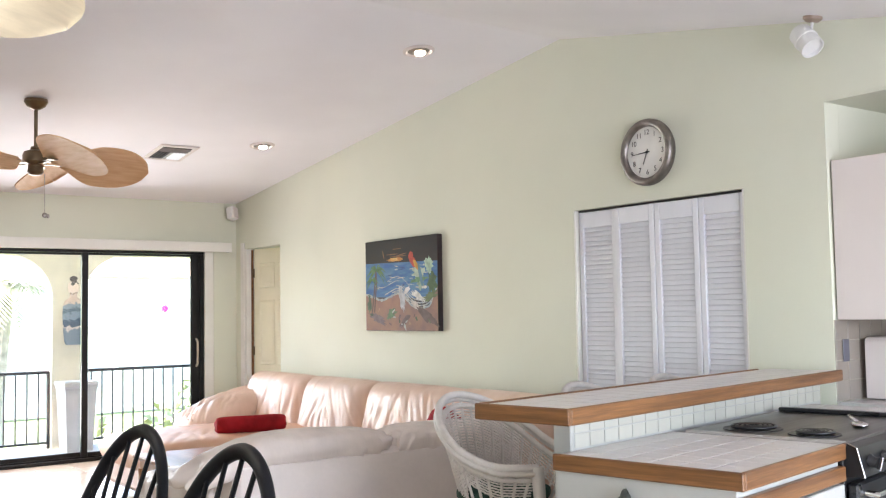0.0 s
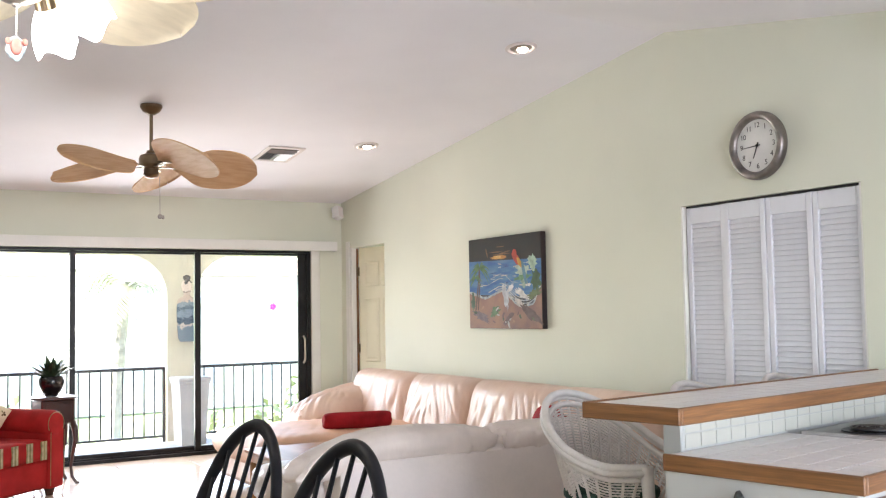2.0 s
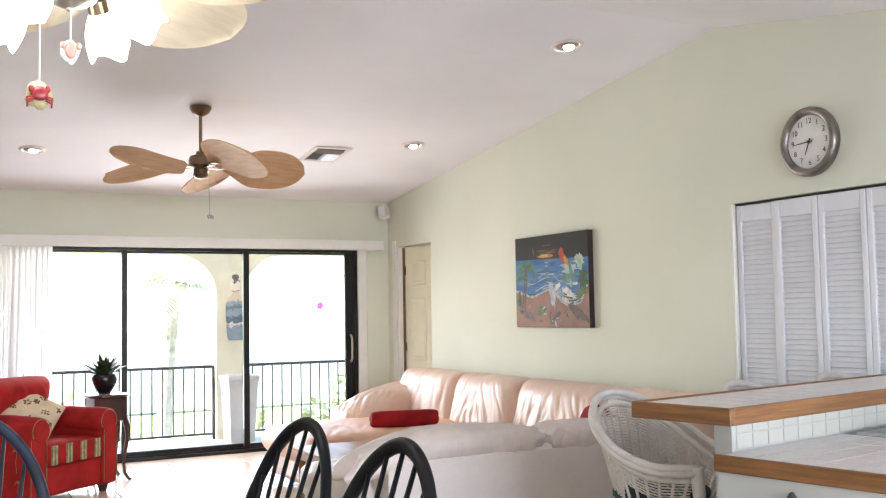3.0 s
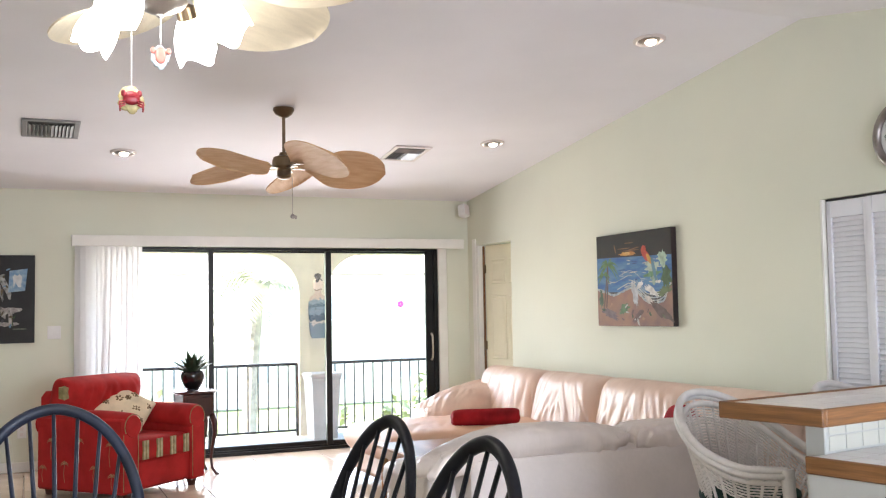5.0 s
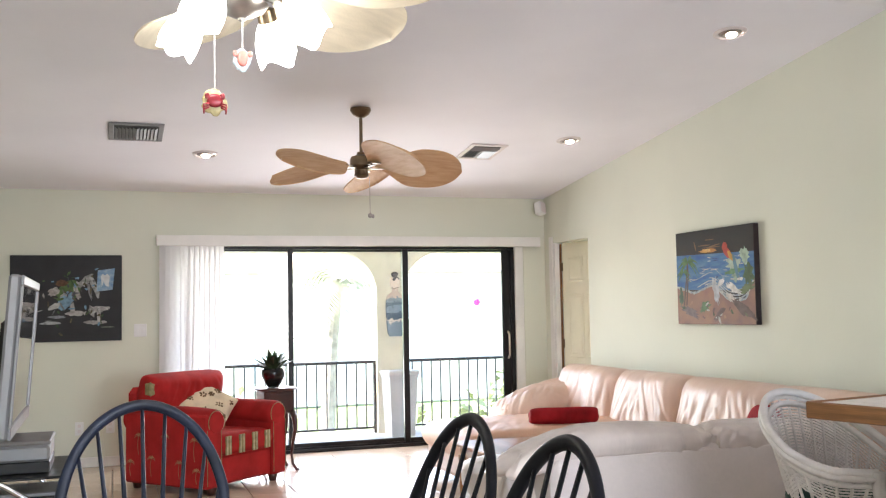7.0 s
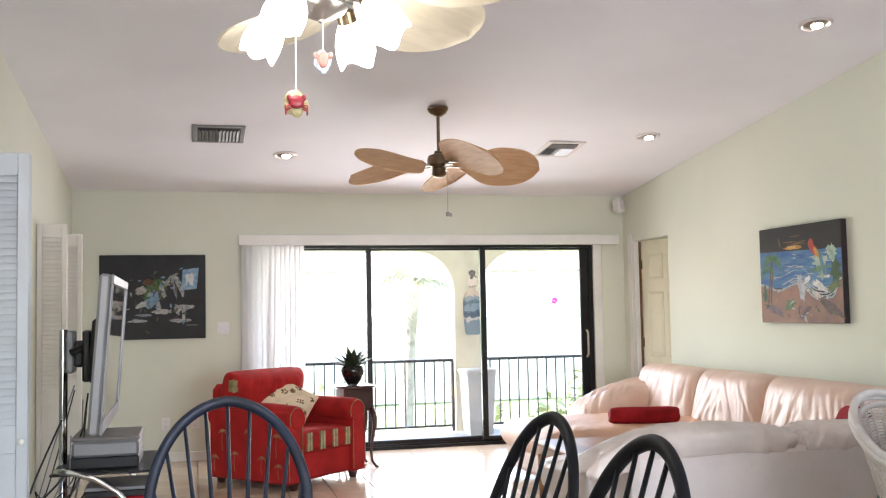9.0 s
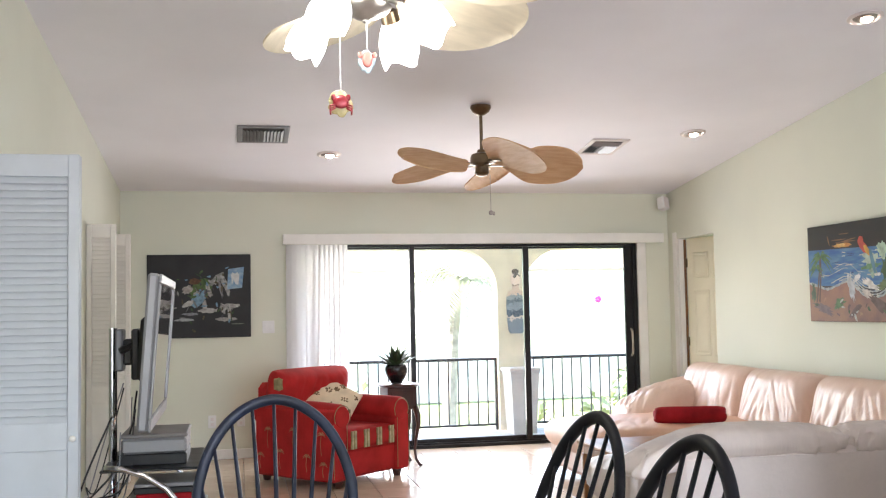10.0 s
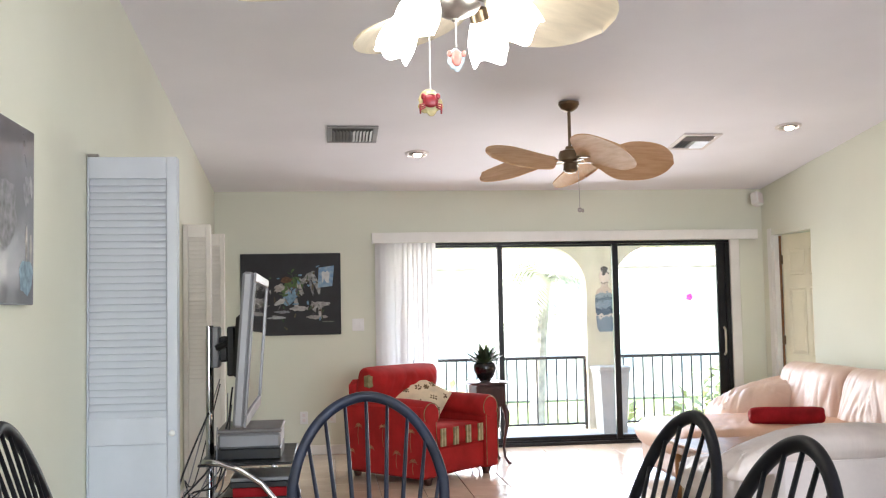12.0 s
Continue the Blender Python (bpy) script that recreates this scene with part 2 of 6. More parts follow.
def puff(bm, size, at=(0, 0, 0), turn=None, e=0.45, f=0.45, nu=36, nv=20, wrinkle=0.0, wscale=5.0, seed=0.0, fold=None):
    """A stuffed cushion: a superellipsoid, with folds in its skin."""
    a, b, c = (s / 2 for s in size)
    at = Vector(at)

    def pw(v, k):
        return math.copysign(abs(v) ** k, v)
    loops = []
    for j in range(nv + 1):
        ph = -math.pi / 2 + math.pi * j / nv
        ph = max(-1.5705, min(1.5705, ph))
        loop = []
        for i in range(nu):
            th = 2 * math.pi * i / nu
            q = Vector((a * pw(math.cos(ph), f) * pw(math.cos(th), e), b * pw(math.cos(ph), f) * pw(math.sin(th), e), c * pw(math.sin(ph), f)))
            if wrinkle:
                s = q * wscale + Vector((seed, seed * 2, seed * 3))
                w = noise.fractal(Vector((s.x, s.y, s.z)), 0.9, 2.1, 3) + 0.6 * (1 - abs(noise.noise(Vector((s.x * 1.7, s.y * 1.7, s.z * 0.6)))) * 4)
                g = abs(noise.noise(Vector((q.x * 9 + seed, q.y * 20 + seed, q.z * 5)))) + 0.6 * abs(noise.noise(Vector((q.x * 26 + seed, q.y * 34, q.z * 13 + seed))))
                q *= 1 + wrinkle * (w - 2.2 * g) / max(a, b, c)
            if fold:
                q = fold(q)
            loop.append(at + (turn @ q if turn else q))
        loops.append(loop)
    return rings(bm, loops)


def finish(name, bm, mat, smooth=False):
    if len(bm.faces) < 60000:
        bmesh.ops.recalc_face_normals(bm, faces=bm.faces[:])
    me = bpy.data.meshes.new(name)
    bm.to_mesh(me)
    bm.free()
    if mat:
        me.materials.append(mat)
    if smooth:
        me.polygons.foreach_set("use_smooth", [True] * len(me.polygons))
        if smooth == "edges":
            me.set_sharp_from_angle(angle=radians(40))
    return me


def part(name, bm, mat, parent, label="", smooth=False, m=None, kind=""):
    ob = new(name, finish(name, bm, mat, smooth))
    ob.parent = parent
    if m:
        ob.matrix_basis = m
    return tagged(ob, label, kind=kind)


def shared(name, me, parent, m):
    ob = new(name, me)
    ob.parent = parent
    ob.matrix_basis = m
    return ob


def thing(name, m, label, category, group="", kind=""):
    ob = new(name)
    ob.empty_display_size = 0.1
    ob.matrix_basis = m
    return tagged(ob, label, category, group, kind)


def solo(name, bm, mat, label, category, group="", kind="", m=None, smooth=False):
    ob = new(name, finish(name, bm, mat, smooth))
    if m:
        ob.matrix_basis = m
    return tagged(ob, label, category, group, kind)


BM = bmesh.new
LEFT, RIGHT, BACK, REAR = -1.08, 4.468, 9.863, -2.5
RIDGE_Y, RIDGE_Z = 4.80, 3.143
SLOPE_B, SLOPE_F = 0.1155, 0.187


def ceiling_z(y):
    if y > RIDGE_Y:
        return RIDGE_Z - SLOPE_B * (y - RIDGE_Y)
    return max(RIDGE_Z - SLOPE_F * (RIDGE_Y - y), 2.30)


# ---- the room ----
def wall_with_holes(name, along, fixed, thick, a0, a1, top, holes, label):
    """A wall along x or y, from a0 to a1, with openings (a, b, z0, z1) through it; top(a) is its height."""
    bm = BM()
    cuts = sorted({a0, a1, RIDGE_Y if a0 < RIDGE_Y < a1 else a0, 0.3 if a0 < 0.3 < a1 else a0, *[h[0] for h in holes], *[h[1] for h in holes]})

    def block(p, q, z0, z1):
        if q - p < 1e-4:
            return
        t = [(p, z0), (q, z0), (q, z1 if z1 is not None else top(q)), (p, z1 if z1 is not None else top(p))]
        if along == "y":
            loops = [[Vector((fixed + s, a, z)) for a, z in t] for s in (0, thick)]
        else:
            loops = [[Vector((a, fixed + s, z)) for a, z in t] for s in (0, thick)]
        rings(bm, loops)
    for p, q in zip(cuts, cuts[1:]):
        hs = [h for h in holes if h[0] <= p + 1e-5 and h[1] >= q - 1e-5]
        if not hs:
            block(p, q, 0, None)
        else:
            z0, z1 = hs[0][2], hs[0][3]
            if z0 > 0:
                block(p, q, 0, z0)
            block(p, q, z1, None)
    bmesh.ops.remove_doubles(bm, verts=bm.verts[:], dist=1e-5)
    return solo(name, bm, M_WALL, label, "wall", kind="structure")


wall_with_holes("wall_right", "y", RIGHT, 0.12, REAR, BACK + 0.2, lambda y: ceiling_z(y) + 0.02,
                [(8.84, 9.60, 0, 2.062), (3.40, 4.71, 0, 2.005), (-1.0, 2.905, 0, 2.395)], "pale sage green painted side wall")
wall_with_holes("wall_left", "y", LEFT, -0.12, REAR, BACK + 0.2, lambda y: ceiling_z(y) + 0.02,
                [(4.83, 6.35, 0, 2.09), (7.84, 8.64, 0, 2.05)], "pale sage green painted side wall with closets")
wall_with_holes("wall_back", "x", BACK, 0.20, LEFT - 0.12, RIGHT + 0.12, lambda x: ceiling_z(BACK) + 0.02,
                [(0.47, 4.215, 0, 2.04)], "pale sage green wall with balcony doors")
wall_with_holes("wall_rear", "x", REAR, -0.15, LEFT - 0.12, RIGHT + 0.12, lambda x: 2.32,
                [(0.5, 4.1, 0.4, 2.2)], "plain painted wall with a wide window")

bm = BM()
prof = [(REAR - 0.15, 2.30), (0.3, 2.30), (RIDGE_Y, RIDGE_Z), (BACK + 0.2, ceiling_z(BACK + 0.2))]
for (y0, z0), (y1, z1) in zip(prof, prof[1:]):
    z0, z1 = ceiling_z(y0), ceiling_z(y1)
    rings(bm, [[Vector((x, y0, z0)), Vector((x, y1, z1)), Vector((x, y1, z1 + 0.12)), Vector((x, y0, z0 + 0.12))] for x in (LEFT - 0.12, RIGHT + 0.12)])
solo("ceiling", bm, M_CEIL, "white textured vaulted ceiling", "ceiling", kind="structure")

bm = BM()
box(bm, LEFT - 0.9, RIGHT + 1.9, REAR - 0.15, BACK + 0.2, -0.25, -0.012)
floor = solo("floor", bm, M_GROUT, "beige ceramic tile floor with pale grout", "floor", kind="structure")

# closets and rooms behind the openings
for nm, x0, x1, y0, y1, z1 in (("closet_far", LEFT - 0.72, LEFT - 0.12, 7.84, 8.64, 2.4), ("closet_near", LEFT - 0.72, LEFT - 0.12, 4.83, 6.35, 2.4),
                               ("closet_bifold", RIGHT + 0.12, RIGHT + 0.72, 3.40, 4.71, 2.4), ("passage", RIGHT + 0.12, RIGHT + 1.6, 8.3, 10.0, 2.5)):
    bm = BM()
    far = x1 if x0 > 0 else x0
    sx = 0.05 if x0 > 0 else -0.05
    box(bm, min(far, far + sx), max(far, far + sx), y0 - 0.05, y1 + 0.05, 0, z1)
    box(bm, x0, x1, y0 - 0.05, y0, 0, z1)
    if nm == "passage":
        # its own window towards the balcony
        for a, b, c, d in ((x0, x1, 0, 0.5), (x0, x1, 2.1, z1), (x0, x0 + 0.1, 0.5, 2.1), (x1 - 0.1, x1, 0.5, 2.1)):
            box(bm, a, b, y1, y1 + 0.05, c, d)
    else:
        box(bm, x0, x1, y1, y1 + 0.05, 0, z1)
    box(bm, x0, x1, y0 - 0.05, y1 + 0.05, z1, z1 + 0.05)
    solo("wall_" + nm, bm, M_WALL, "plain painted inside of a side space", "wall", kind="structure")

# baseboards
bm = BM()
for y0, y1 in ((REAR, -1.0), (2.92, 3.36), (4.75, 8.80), (9.64, BACK)):
    box(bm, RIGHT - 0.014, RIGHT - 0.001, y0, y1, 0, 0.09, 0.004)
for y0, y1 in ((REAR, 4.80), (6.38, 7.80), (8.68, BACK - 0.02)):
    box(bm, LEFT + 0.001, LEFT + 0.014, y0, y1, 0, 0.09, 0.004)
box(bm, LEFT + 0.016, 0.44, BACK - 0.014, BACK - 0.001, 0, 0.09, 0.004)
solo("baseboard", bm, M_TRIM, "white painted baseboard", "baseboard", kind="structure")


# ---- balcony doors ----
doors = thing("window_1", pose(0, 0, 0), "wide dark-framed sliding glass balcony doors", "glass door", kind="structure")
GY = BACK + 0.075
bm = BM()
box(bm, 0.475, 4.118, GY - 0.05, GY + 0.07, 2.012, 2.037, 0.004)
part("head_frame", bm, M_BLACKFRAME, doors)
bm = BM()
box(bm, 0.475, 4.118, GY - 0.05, GY + 0.07, 0.0, 0.032, 0.004)
box(bm, 0.475, 4.118, GY - 0.015, GY - 0.005, 0.032, 0.045)
box(bm, 0.475, 4.118, GY + 0.025, GY + 0.035, 0.032, 0.045)
part("bottom_track", bm, M_BLACKFRAME, doors)
for x0, x1 in ((0.475, 0.53), (4.07, 4.118)):
    bm = BM()
    box(bm, x0, x1, GY - 0.05, GY + 0.07, 0.032, 2.011, 0.004)
    part("side_frame", bm, M_BLACKFRAME, doors)
bm = BM()
box(bm, 4.1185, 4.2145, BACK + 0.003, BACK + 0.196, 0.0, 2.04, 0.002)
part("plaster_return", bm, M_TRIM, doors)


def sash(x0, x1, y, handle=False, wl=0.052, wr=0.052):
    s = part("sliding_panel", box(BM(), x0, x0 + wl, y - 0.017, y + 0.017, 0.046, 2.011, 0.004), M_BLACKFRAME, doors)
    part("stile", box(BM(), x1 - wr, x1, y - 0.017, y + 0.017, 0.046, 2.011, 0.004), M_BLACKFRAME, s)
    part("top_rail", box(BM(), x0 + wl + 0.001, x1 - wr - 0.001, y - 0.016, y + 0.016, 1.990, 2.010, 0.003), M_BLACKFRAME, s)
    part("bottom_rail", box(BM(), x0 + wl + 0.001, x1 - wr - 0.001, y - 0.016, y + 0.016, 0.047, 0.085, 0.003), M_BLACKFRAME, s)
    g = part("pane", box(BM(), x0 + wl - 0.005, x1 - wr + 0.005, y - 0.003, y + 0.003, 0.08, 1.992), M_GLASS, s)
    g.visible_shadow = False
    if handle:
        bm = BM()
        tube(bm, [(x1 - 0.035, y - 0.018, 0.86), (x1 - 0.035, y - 0.055, 0.89), (x1 - 0.035, y - 0.06, 1.0), (x1 - 0.035, y - 0.055, 1.11), (x1 - 0.035, y - 0.018, 1.14)], 0.011)
        part("handle", bm, material("cream_handle", (0.60, 0.52, 0.42), 0.5), s, "cream pull handle", True)


sash(0.535, 1.750, GY - 0.012)
sash(1.698, 2.948, GY + 0.03, wr=0.056)
sash(2.884, 4.075, GY - 0.012, True, wl=0.060, wr=0.090)

val = thing("blind_valance", pose(0, 0, 0), "white vertical-blind valance over the balcony doors", "valance")
bm = BM()
box(bm, 0.44, 4.37, BACK - 0.115, BACK - 0.105, 2.035, 2.135, 0.003)
part("face_board", bm, M_TRIM, val)
bm = BM()
box(bm, 0.44, 4.37, BACK - 0.105, BACK - 0.001, 2.125, 2.135)
part("top_board", bm, M_TRIM, val)
for x in (0.44, 4.36):
    part("end_board", box(BM(), x, x + 0.01, BACK - 0.1045, BACK - 0.001, 2.035, 2.1245), M_TRIM, val)

blinds = thing("vertical_blinds", pose(0, 0, 0), "white vertical blinds drawn aside at the balcony doors", "blinds")
part("head_rail", box(BM(), 0.46, 4.355, BACK - 0.075, BACK - 0.035, 2.04, 2.075, 0.004), M_WHITEPLASTIC, blinds)
rng = random.Random(5)
for i in range(13):
    x = 0.495 + i * 0.0455
    tw = 44 + rng.uniform(-9, 9) - (20 if i in (5, 6) else 0)
    lean = 1.6 if i in (6, 7) else rng.uniform(-0.3, 0.3)
    bm = BM()
    loops = []
    for k in range(5):
        u = (k / 4 - 0.5) * 0.085
        bow = 0.006 * (1 - (2 * k / 4 - 1) ** 2)
        loops.append([Vector((u, bow, 2.035)), Vector((u, bow, 0.03)), Vector((u, bow + 0.0012, 0.03)), Vector((u, bow + 0.0012, 2.035))])
    rings(bm, loops)
    part("vane", bm, M_BLIND, blinds, m=pose(x, BACK - 0.055, 0, 0, 0, 0) @ Matrix.Translation((0, 0, 2.035)) @ pose(0, 0, 0, 0, lean, tw) @ Matrix.Translation((0, 0, -2.035)))

# ---- balcony and garden ----
BF = -0.03
bm = BM()
box(bm, LEFT - 0.5, 7.5, BACK + 0.2, 11.75, -0.25, BF)
solo("balcony_floor", bm, M_CONCRETE, "sunlit pale concrete balcony floor", "balcony floor", kind="structure")


def arch_wall(name, x0, x1, openings, y, thick, top, label):
    """A stucco wall with round-shouldered openings (a, b, crown, radius)."""
    bm = BM()
    xs, edge = [], x0
    for a, b, crown, r in openings:
        box(bm, edge, a, y, y + thick, BF, top)
        steps = [(a, crown - r)]
        for k in range(1, 13):
            t = math.pi - math.pi / 2 * k / 12
            steps.append((a + r + r * math.cos(t), crown - r + r * math.sin(t)))
        for k in range(0, 13):
            t = math.pi / 2 - math.pi / 2 * k / 12
            steps.append((b - r + r * math.cos(t), crown - r + r * math.sin(t)))
        for (p, z0), (q, z1) in zip(steps, steps[1:]):
            if q - p > 1e-4:
                rings(bm, [[Vector((p, yy, z0)), Vector((q, yy, z1)), Vector((q, yy, top)), Vector((p, yy, top))] for yy in (y, y + thick)])
        edge = b
    box(bm, edge, x1, y, y + thick, BF, top)
    return solo(name, bm, M_STUCCO, label, "wall", kind="structure")


arch_wall("wall_balcony", LEFT - 0.6, 7.6, [(-0.3, 2.970, 2.068, 0.47), (3.30, 6.6, 2.068, 0.47)], 11.30, 0.22, 2.75, "cream stucco balcony wall with arched openings")
bm = BM()
box(bm, LEFT - 0.6, 7.6, BACK + 0.2, 11.52, 2.75, 2.9)
solo("ceiling_balcony", bm, M_STUCCO, "plain balcony soffit", "ceiling", kind="structure")
for i, (x0, x1) in enumerate(((LEFT - 0.6, LEFT - 0.45), (7.4, 7.6))):
    solo("wall_balcony_end", box(BM(), x0, x1, BACK + 0.2, 11.3, BF, 2.75), M_STUCCO, "plain stucco balcony end wall", "wall", kind="structure")


def railing(x0, x1, y):
    r = thing("railing", pose(0, 0, 0), "black painted metal balcony railing", "railing", "balcony railings")
    part("top_rail", box(BM(), x0, x1, y - 0.025, y + 0.025, 0.775, 0.81, 0.005), M_RAIL, r)
    part("bottom_rail", box(BM(), x0, x1, y - 0.018, y + 0.018, 0.02, 0.045, 0.004), M_RAIL, r)
    n = round((x1 - x0) / 0.118)
    me = finish("baluster", box(BM(), -0.008, 0.008, -0.008, 0.008, 0.046, 0.774, 0.002), M_RAIL)
    for i in range(1, n):
        shared("baluster", me, r, pose(x0 + (x1 - x0) * i / n, y, 0))
    for x in (x0 + 0.016, x1 - 0.016):
        part("post", box(BM(), x - 0.016, x + 0.016, y - 0.03, y + 0.03, BF, 0.774, 0.003), M_RAIL, r)


railing(-0.298, 2.973, 11.41)
railing(3.302, 6.598, 11.41)

bin_ = thing("plastic_bin", pose(3.15, 11.02, BF, 0, 0, 4) @ Matrix.Diagonal((0.88, 0.88, 1, 1)), "tall pale grey plastic bin on the balcony", "bin")
bm = BM()
rings(bm, [[Vector((sx * w, sy * w * 0.85, z)) for sx, sy in ((-1, -1), (1, -1), (1, 1), (-1, 1))] for w, z in ((0.155, 0.0), (0.19, 0.66), (0.2, 0.665), (0.2, 0.69))])
part("body", bm, material("pale_grey_plastic", (0.46, 0.44, 0.42), 0.5, vary=0.05, bump=0.05), bin_)
bm = BM()
box(bm, -0.215, 0.215, -0.185, 0.185, 0.69, 0.735, 0.015)
part("lid", bm, material("grey_lid", (0.52, 0.49, 0.46), 0.5, vary=0.05), bin_)

# painted figure on the pillar, one plain shape
fig = BM()
M_FIG = bpy.data.materials.new("painted_figure")
M_FIG.use_nodes = True
fn, fl = M_FIG.node_tree.nodes, M_FIG.node_tree.links
co, sep, rmp = fn.new("ShaderNodeTexCoord"), fn.new("ShaderNodeSeparateXYZ"), fn.new("ShaderNodeValToRGB")
nz, ma = fn.new("ShaderNodeTexNoise"), fn.new("ShaderNodeMath")
nz.inputs["Scale"].default_value = 24
ma.operation = "MULTIPLY_ADD"
ma.inputs[1].default_value = 0.15
fl.new(co.outputs["Object"], nz.inputs[0])
fl.new(co.outputs["Object"], sep.inputs[0])
fl.new(nz.outputs[0], ma.inputs[0])
fl.new(sep.outputs[2], ma.inputs[2])
fl.new(ma.outputs[0], rmp.inputs[0])
rmp.color_ramp.interpolation = "CONSTANT"
els = rmp.color_ramp.elements
els[0].position, els[0].color = 0.0, (0.17, 0.21, 0.25, 1)
els[1].position, els[1].color = 0.24, (0.55, 0.46, 0.40, 1)
for pos, c in ((0.27, (0.05, 0.08, 0.12, 1)), (0.35, (0.20, 0.25, 0.30, 1)), (0.42, (0.10, 0.14, 0.17, 1)), (0.475, (0.24, 0.28, 0.31, 1)), (0.52, (0.62, 0.47, 0.38, 1)), (0.61, (0.30, 0.22, 0.17, 1)), (0.635, (0.74, 0.60, 0.50, 1)), (0.755, (0.10, 0.08, 0.07, 1))):
    el = els.new(pos)
    el.color = c
fl.new(rmp.outputs[0], fn["Principled BSDF"].inputs["Base Color"])
outline = [(0.0, 0.075), (0.04, 0.098), (0.18, 0.112), (0.33, 0.118), (0.42, 0.114), (0.48, 0.092), (0.515, 0.042), (0.55, 0.036), (0.58, 0.052), (0.63, 0.064), (0.675, 0.056), (0.70, 0.03), (0.715, 0.042), (0.738, 0.042), (0.755, 0.012)]
rings(fig, [[Vector((w * math.cos(2 * math.pi * k / 20), min(0.0, 0.30 * w * math.sin(2 * math.pi * k / 20)) , z)) for k in range(20)] for z, w in outline])
solo("wall_figure", fig, M_FIG, "painted flat wooden wall figure in blue on the balcony pillar", "wall decoration", m=pose(3.19, 11.298, 1.085), smooth="edges")

# ground far below and around
bm = BM()
rings(bm, [[Vector((x, y, z)) for x, y in ((-400, 12.2), (400, 12.2), (400, 900), (-400, 900))] for z in (-3.2, -3.0)])
solo("ground", bm, M_GRASS, "bright sunlit lawn around the house", "ground", kind="structure")
solo("wall_below", box(BM(), -3, 9, 11.3, 11.52, -3.0, BF - 0.002), M_STUCCO, "cream stucco wall below the balcony", "wall", kind="structure")


def leaf_clump(bm, center, size, count, rng, length=0.35, droop=0.3):
    for _ in range(count):
        d = Vector((rng.gauss(0, 1), rng.gauss(0, 1), rng.gauss(0.15, 0.8))).normalized()
        p = Vector(center) + Vector((d.x * size[0], d.y * size[1], d.z * size[2])) * rng.uniform(0.3, 1.0)
        t = d.cross(Vector((rng.gauss(0, 1), rng.gauss(0, 1), rng.gauss(0, 1)))).normalized()
        w = length * rng.uniform(0.14, 0.24)
        tip = p + d * length * rng.uniform(0.6, 1.1) - Vector((0, 0, droop * length))
        mid = (p + tip) / 2 + Vector((0, 0, 0.08 * length))
        q = [bm.verts.new(v) for v in (p, mid + t * w, tip, mid - t * w)]
        bm.faces.new(q)


def bush(x, y, z, r, h, seed, label):
    rng = random.Random(seed)
    t = thing("bush", pose(x, y, z), label, "bush", "garden bushes")
    bm = BM()
    for k in range(5):
        a = rng.uniform(0, 6.3)
        tube(bm, [(0, 0, 0), (0.2 * r * math.cos(a), 0.2 * r * math.sin(a), h * 0.4), (0.55 * r * math.cos(a), 0.55 * r * math.sin(a), h * 0.75)], [0.04, 0.03, 0.012], 6)
    part("stems", bm, M_BARK, t)
    bm = BM()
    for k in range(9):
        a, rr = rng.uniform(0, 6.3), rng.uniform(0, 0.7) * r
        leaf_clump(bm, (rr * math.cos(a), rr * math.sin(a), h * rng.uniform(0.35, 0.85)), (0.42 * r, 0.42 * r, 0.26 * h), 130, rng, 0.34)
    part("foliage", bm, M_LEAF, t)
    return t


def palm(x, y, z, h, seed):
    rng = random.Random(seed)
    t = thing("palm_tree", pose(x, y, z), "tall palm tree with drooping fronds in the sun", "palm tree", "garden palms")
    bm = BM()
    pts, rad = [], []
    for k in range(14):
        s = k / 13
        pts.append((0.25 * s * s, 0.1 * math.sin(3 * s), h * s))
        rad.append(0.17 - 0.06 * s + (0.012 if k % 2 else 0))
    tube(bm, pts, rad, 10)
    part("trunk", bm, M_BARK, t)
    top = Vector(pts[-1])
    bm = BM()
    for k in range(22):
        a = 2 * math.pi * k / 22 + rng.uniform(-0.15, 0.15)
        el = rng.uniform(-0.2, 1.1)
        L = rng.uniform(1.5, 2.1)
        prev = None
        for j in range(13):
            s = j / 12
            p = top + Vector((math.cos(a) * L * s * math.cos(el * (1 - 0.4 * s)), math.sin(a) * L * s * math.cos(el * (1 - 0.4 * s)), L * (math.sin(el) * s - 0.85 * s * s)))
            if prev is not None:
                d = (p - prev).normalized()
                side = d.cross(Vector((0, 0, 1))).normalized()
                for sg in (-1, 1):
                    for e in (0.0, 0.5):
                        b0 = prev + (p - prev) * e
                        ll = 0.55 * math.sin(math.pi * min(1, 0.15 + 0.8 * s)) + 0.08
                        tip = b0 + side * sg * ll * 0.75 + d * ll * 0.5 - Vector((0, 0, ll * 0.45))
                        q = [bm.verts.new(v) for v in (b0, b0 + d * 0.05, tip)]
                        bm.faces.new(q)
            prev = p
    part("fronds", bm, M_PALMLEAF, t)


palm(3.95, 19.0, -3.0, 5.0, 3)
palm(-3.5, 24.0, -3.0, 6.5, 4)
for i, (x, y, r, h) in enumerate(((1.5, 17.5, 1.6, 2.9), (6.8, 17.0, 1.7, 3.1), (4.4, 15.8, 1.2, 2.5), (9.5, 19.5, 2.2, 3.6), (-1.5, 18.0, 1.8, 3.0), (7.8, 15.2, 1.3, 2.9), (-4, 20, 2.2, 3.5), (12.5, 22, 2.5, 4.2))):
    bush(x, y, -3.0, r, h, 20 + i, "sunlit garden bush with pale green leaves")
fl_ = thing("hibiscus_flower", pose(5.55, 14.9, 1.50), "single pink hibiscus flower on a thin stem", "flower")
bm = BM()
